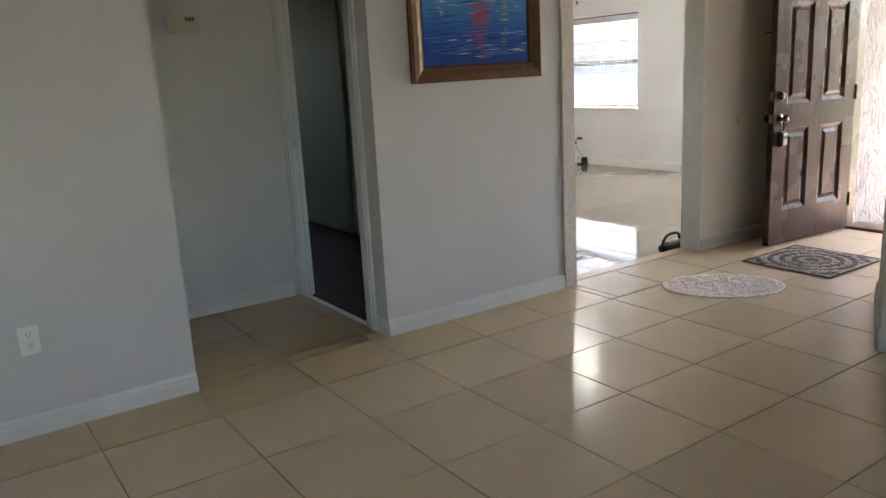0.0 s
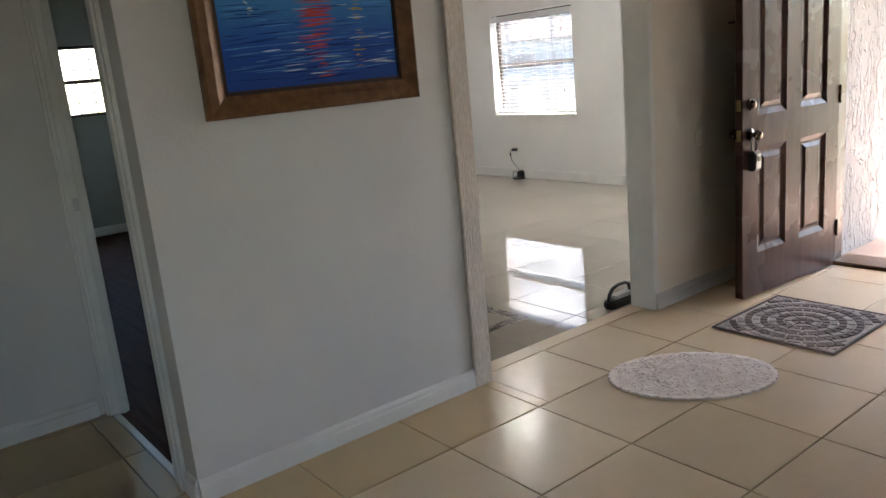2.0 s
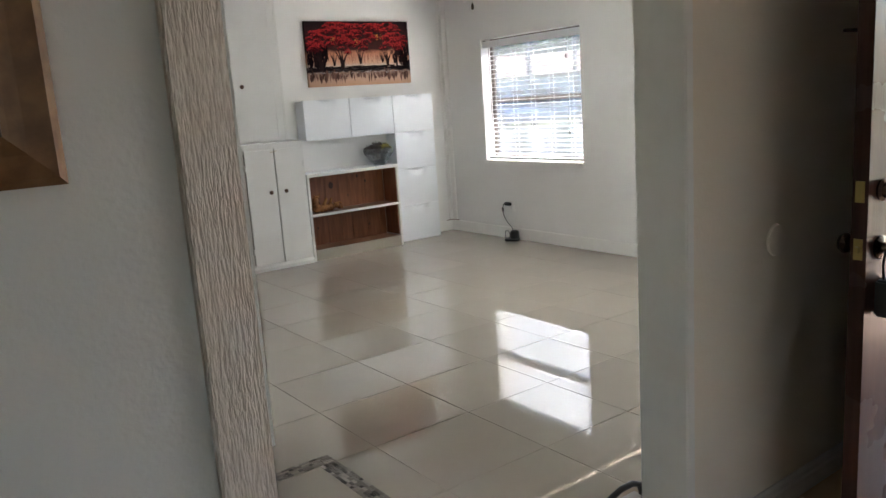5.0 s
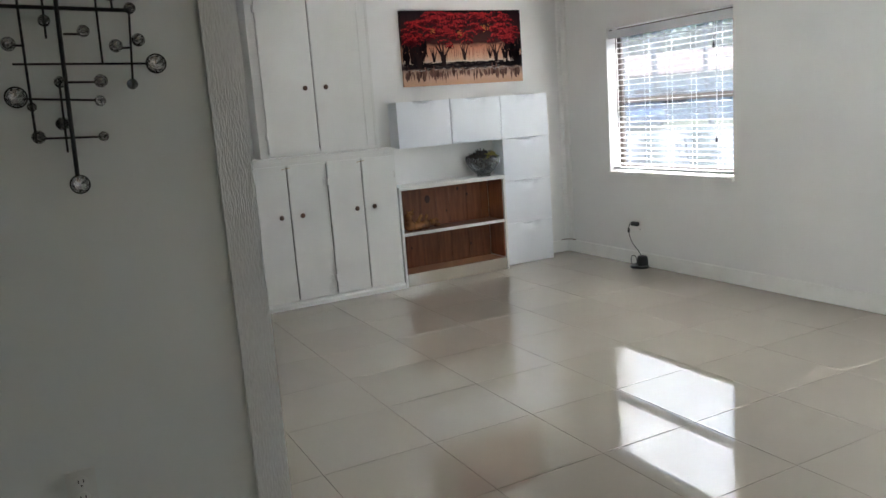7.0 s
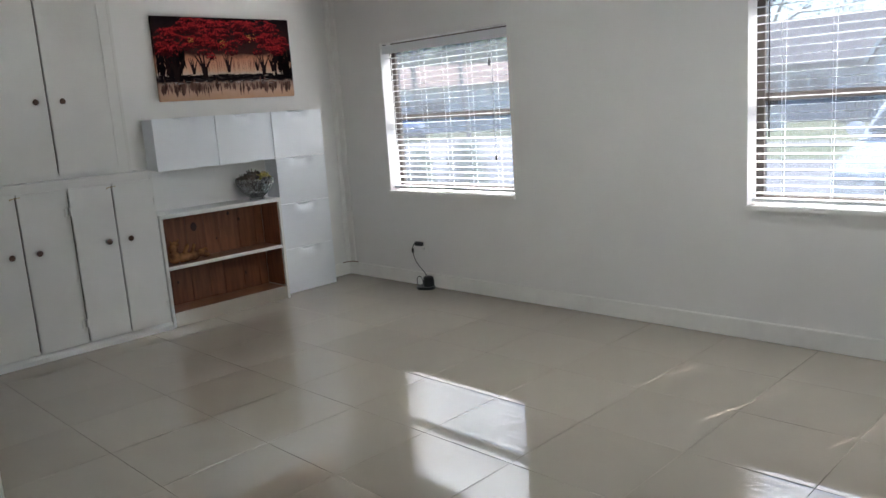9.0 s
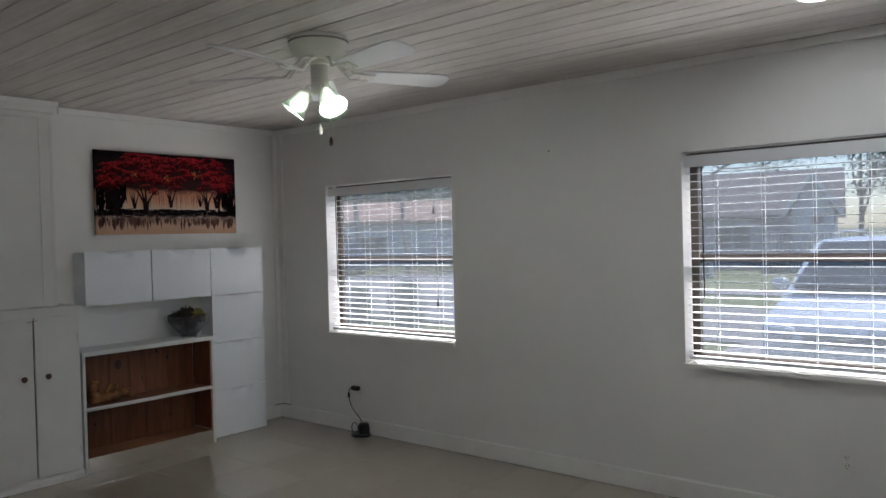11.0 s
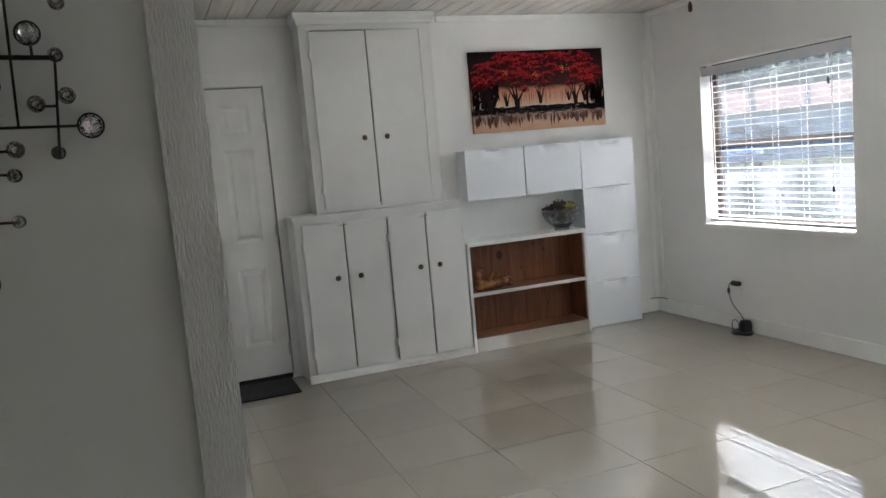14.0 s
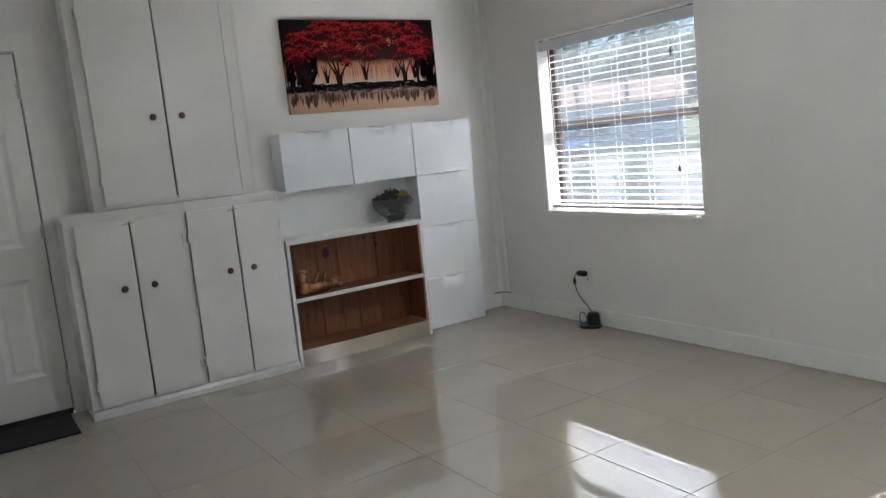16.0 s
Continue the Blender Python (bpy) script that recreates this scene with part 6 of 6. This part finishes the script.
van(12.55, 5.63, 0, CAR_WHITE, "white minivan parked nose-in on the driveway")
van(31.5, 33.2, 60, CAR_BLUE, "blue car parked across the street")
rb = thing("trash_bin", "grey wheeled bin on the far lawn", "bin", (33.5, 15.2, GZ))
bm = bmesh.new()
prism(bm, ((-0.25, -0.25), (0.25, -0.25), (0.25, 0.25), (-0.25, 0.25)), 0.8)
part("body", bm, GREY_PLASTIC, rb, bevel=0.02)
box_part("lid", (-0.28, 0.28, -0.28, 0.28, 0.8, 0.86), GREY_PLASTIC, rb, bevel=0.02)

# ---- floor tiles ----
def tile_mesh(name, w, d, material, cham=0.002, thick=0.012):
    """A tile with a chamfered rim, its top at z = 0, its corner at the origin."""
    bm = bmesh.new()
    rings = []
    for inset, z in ((0.0, -thick), (0.0, -cham * 0.6), (cham, 0.0)):
        rings.append([bm.verts.new(c) for c in ((inset, inset, z), (w - inset, inset, z), (w - inset, d - inset, z), (inset, d - inset, z))])
    for a, b in zip(rings, rings[1:]):
        for k in range(4):
            bm.faces.new((a[k], a[(k + 1) % 4], b[(k + 1) % 4], b[k]))
    bm.faces.new(rings[-1])
    return finish(name, bm, material)


def lay(parent, x0, x1, y0, y1, ox, oy, pitch, joint, z, material, cache, skip=None, tilt=0.0):
    rng = random.Random(31)
    i0, i1 = math.floor((x0 - ox) / pitch), math.ceil((x1 - ox) / pitch)
    j0, j1 = math.floor((y0 - oy) / pitch), math.ceil((y1 - oy) / pitch)
    for i in range(i0, i1):
        for j in range(j0, j1):
            a, b = max(x0, ox + i * pitch + joint / 2), min(x1, ox + (i + 1) * pitch - joint / 2)
            c, d = max(y0, oy + j * pitch + joint / 2), min(y1, oy + (j + 1) * pitch - joint / 2)
            if b - a < 0.01 or d - c < 0.01 or (skip and skip(a, b, c, d)):
                continue
            key = (round(b - a, 3), round(d - c, 3), material.name)
            if key not in cache:
                cache[key] = tile_mesh("floor_tile", b - a, d - c, material, 0.0008 if material is POLISHED else 0.002)
            o = new("floor_tile", cache[key])
            o.parent = parent
            o.location = (a, c, z)
            if tilt:
                o.rotation_euler = (radians(rng.uniform(-tilt, tilt)), radians(rng.uniform(-tilt, tilt)), 0)


cache = {}
foyer = bpy.data.objects["floor_foyer"]
covered = lambda a, b, c, d: (a > 3.93 and d < 1.98) or (a > 4.7 and d < 2.36)
lay(foyer, -0.6, 6.19, -0.4, 3.337, 3.197, 2.880, 0.457, 0.005, 0.0, TILE, cache, covered)
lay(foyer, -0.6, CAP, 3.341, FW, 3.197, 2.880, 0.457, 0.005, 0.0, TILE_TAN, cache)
lay(foyer, CAP + 0.003, 6.19, 3.341, 3.748, 3.197, 2.880, 0.457, 0.006, 0.0, TILE, cache)
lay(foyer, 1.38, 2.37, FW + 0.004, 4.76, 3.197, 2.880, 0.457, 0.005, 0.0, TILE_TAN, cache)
living = bpy.data.objects["floor_living"]
lay(living, 3.585, XW - 0.001, BW + 0.013, YB - 0.001, 5.745, 6.130, 0.505, 0.002, LF, POLISHED, cache, tilt=0.03)
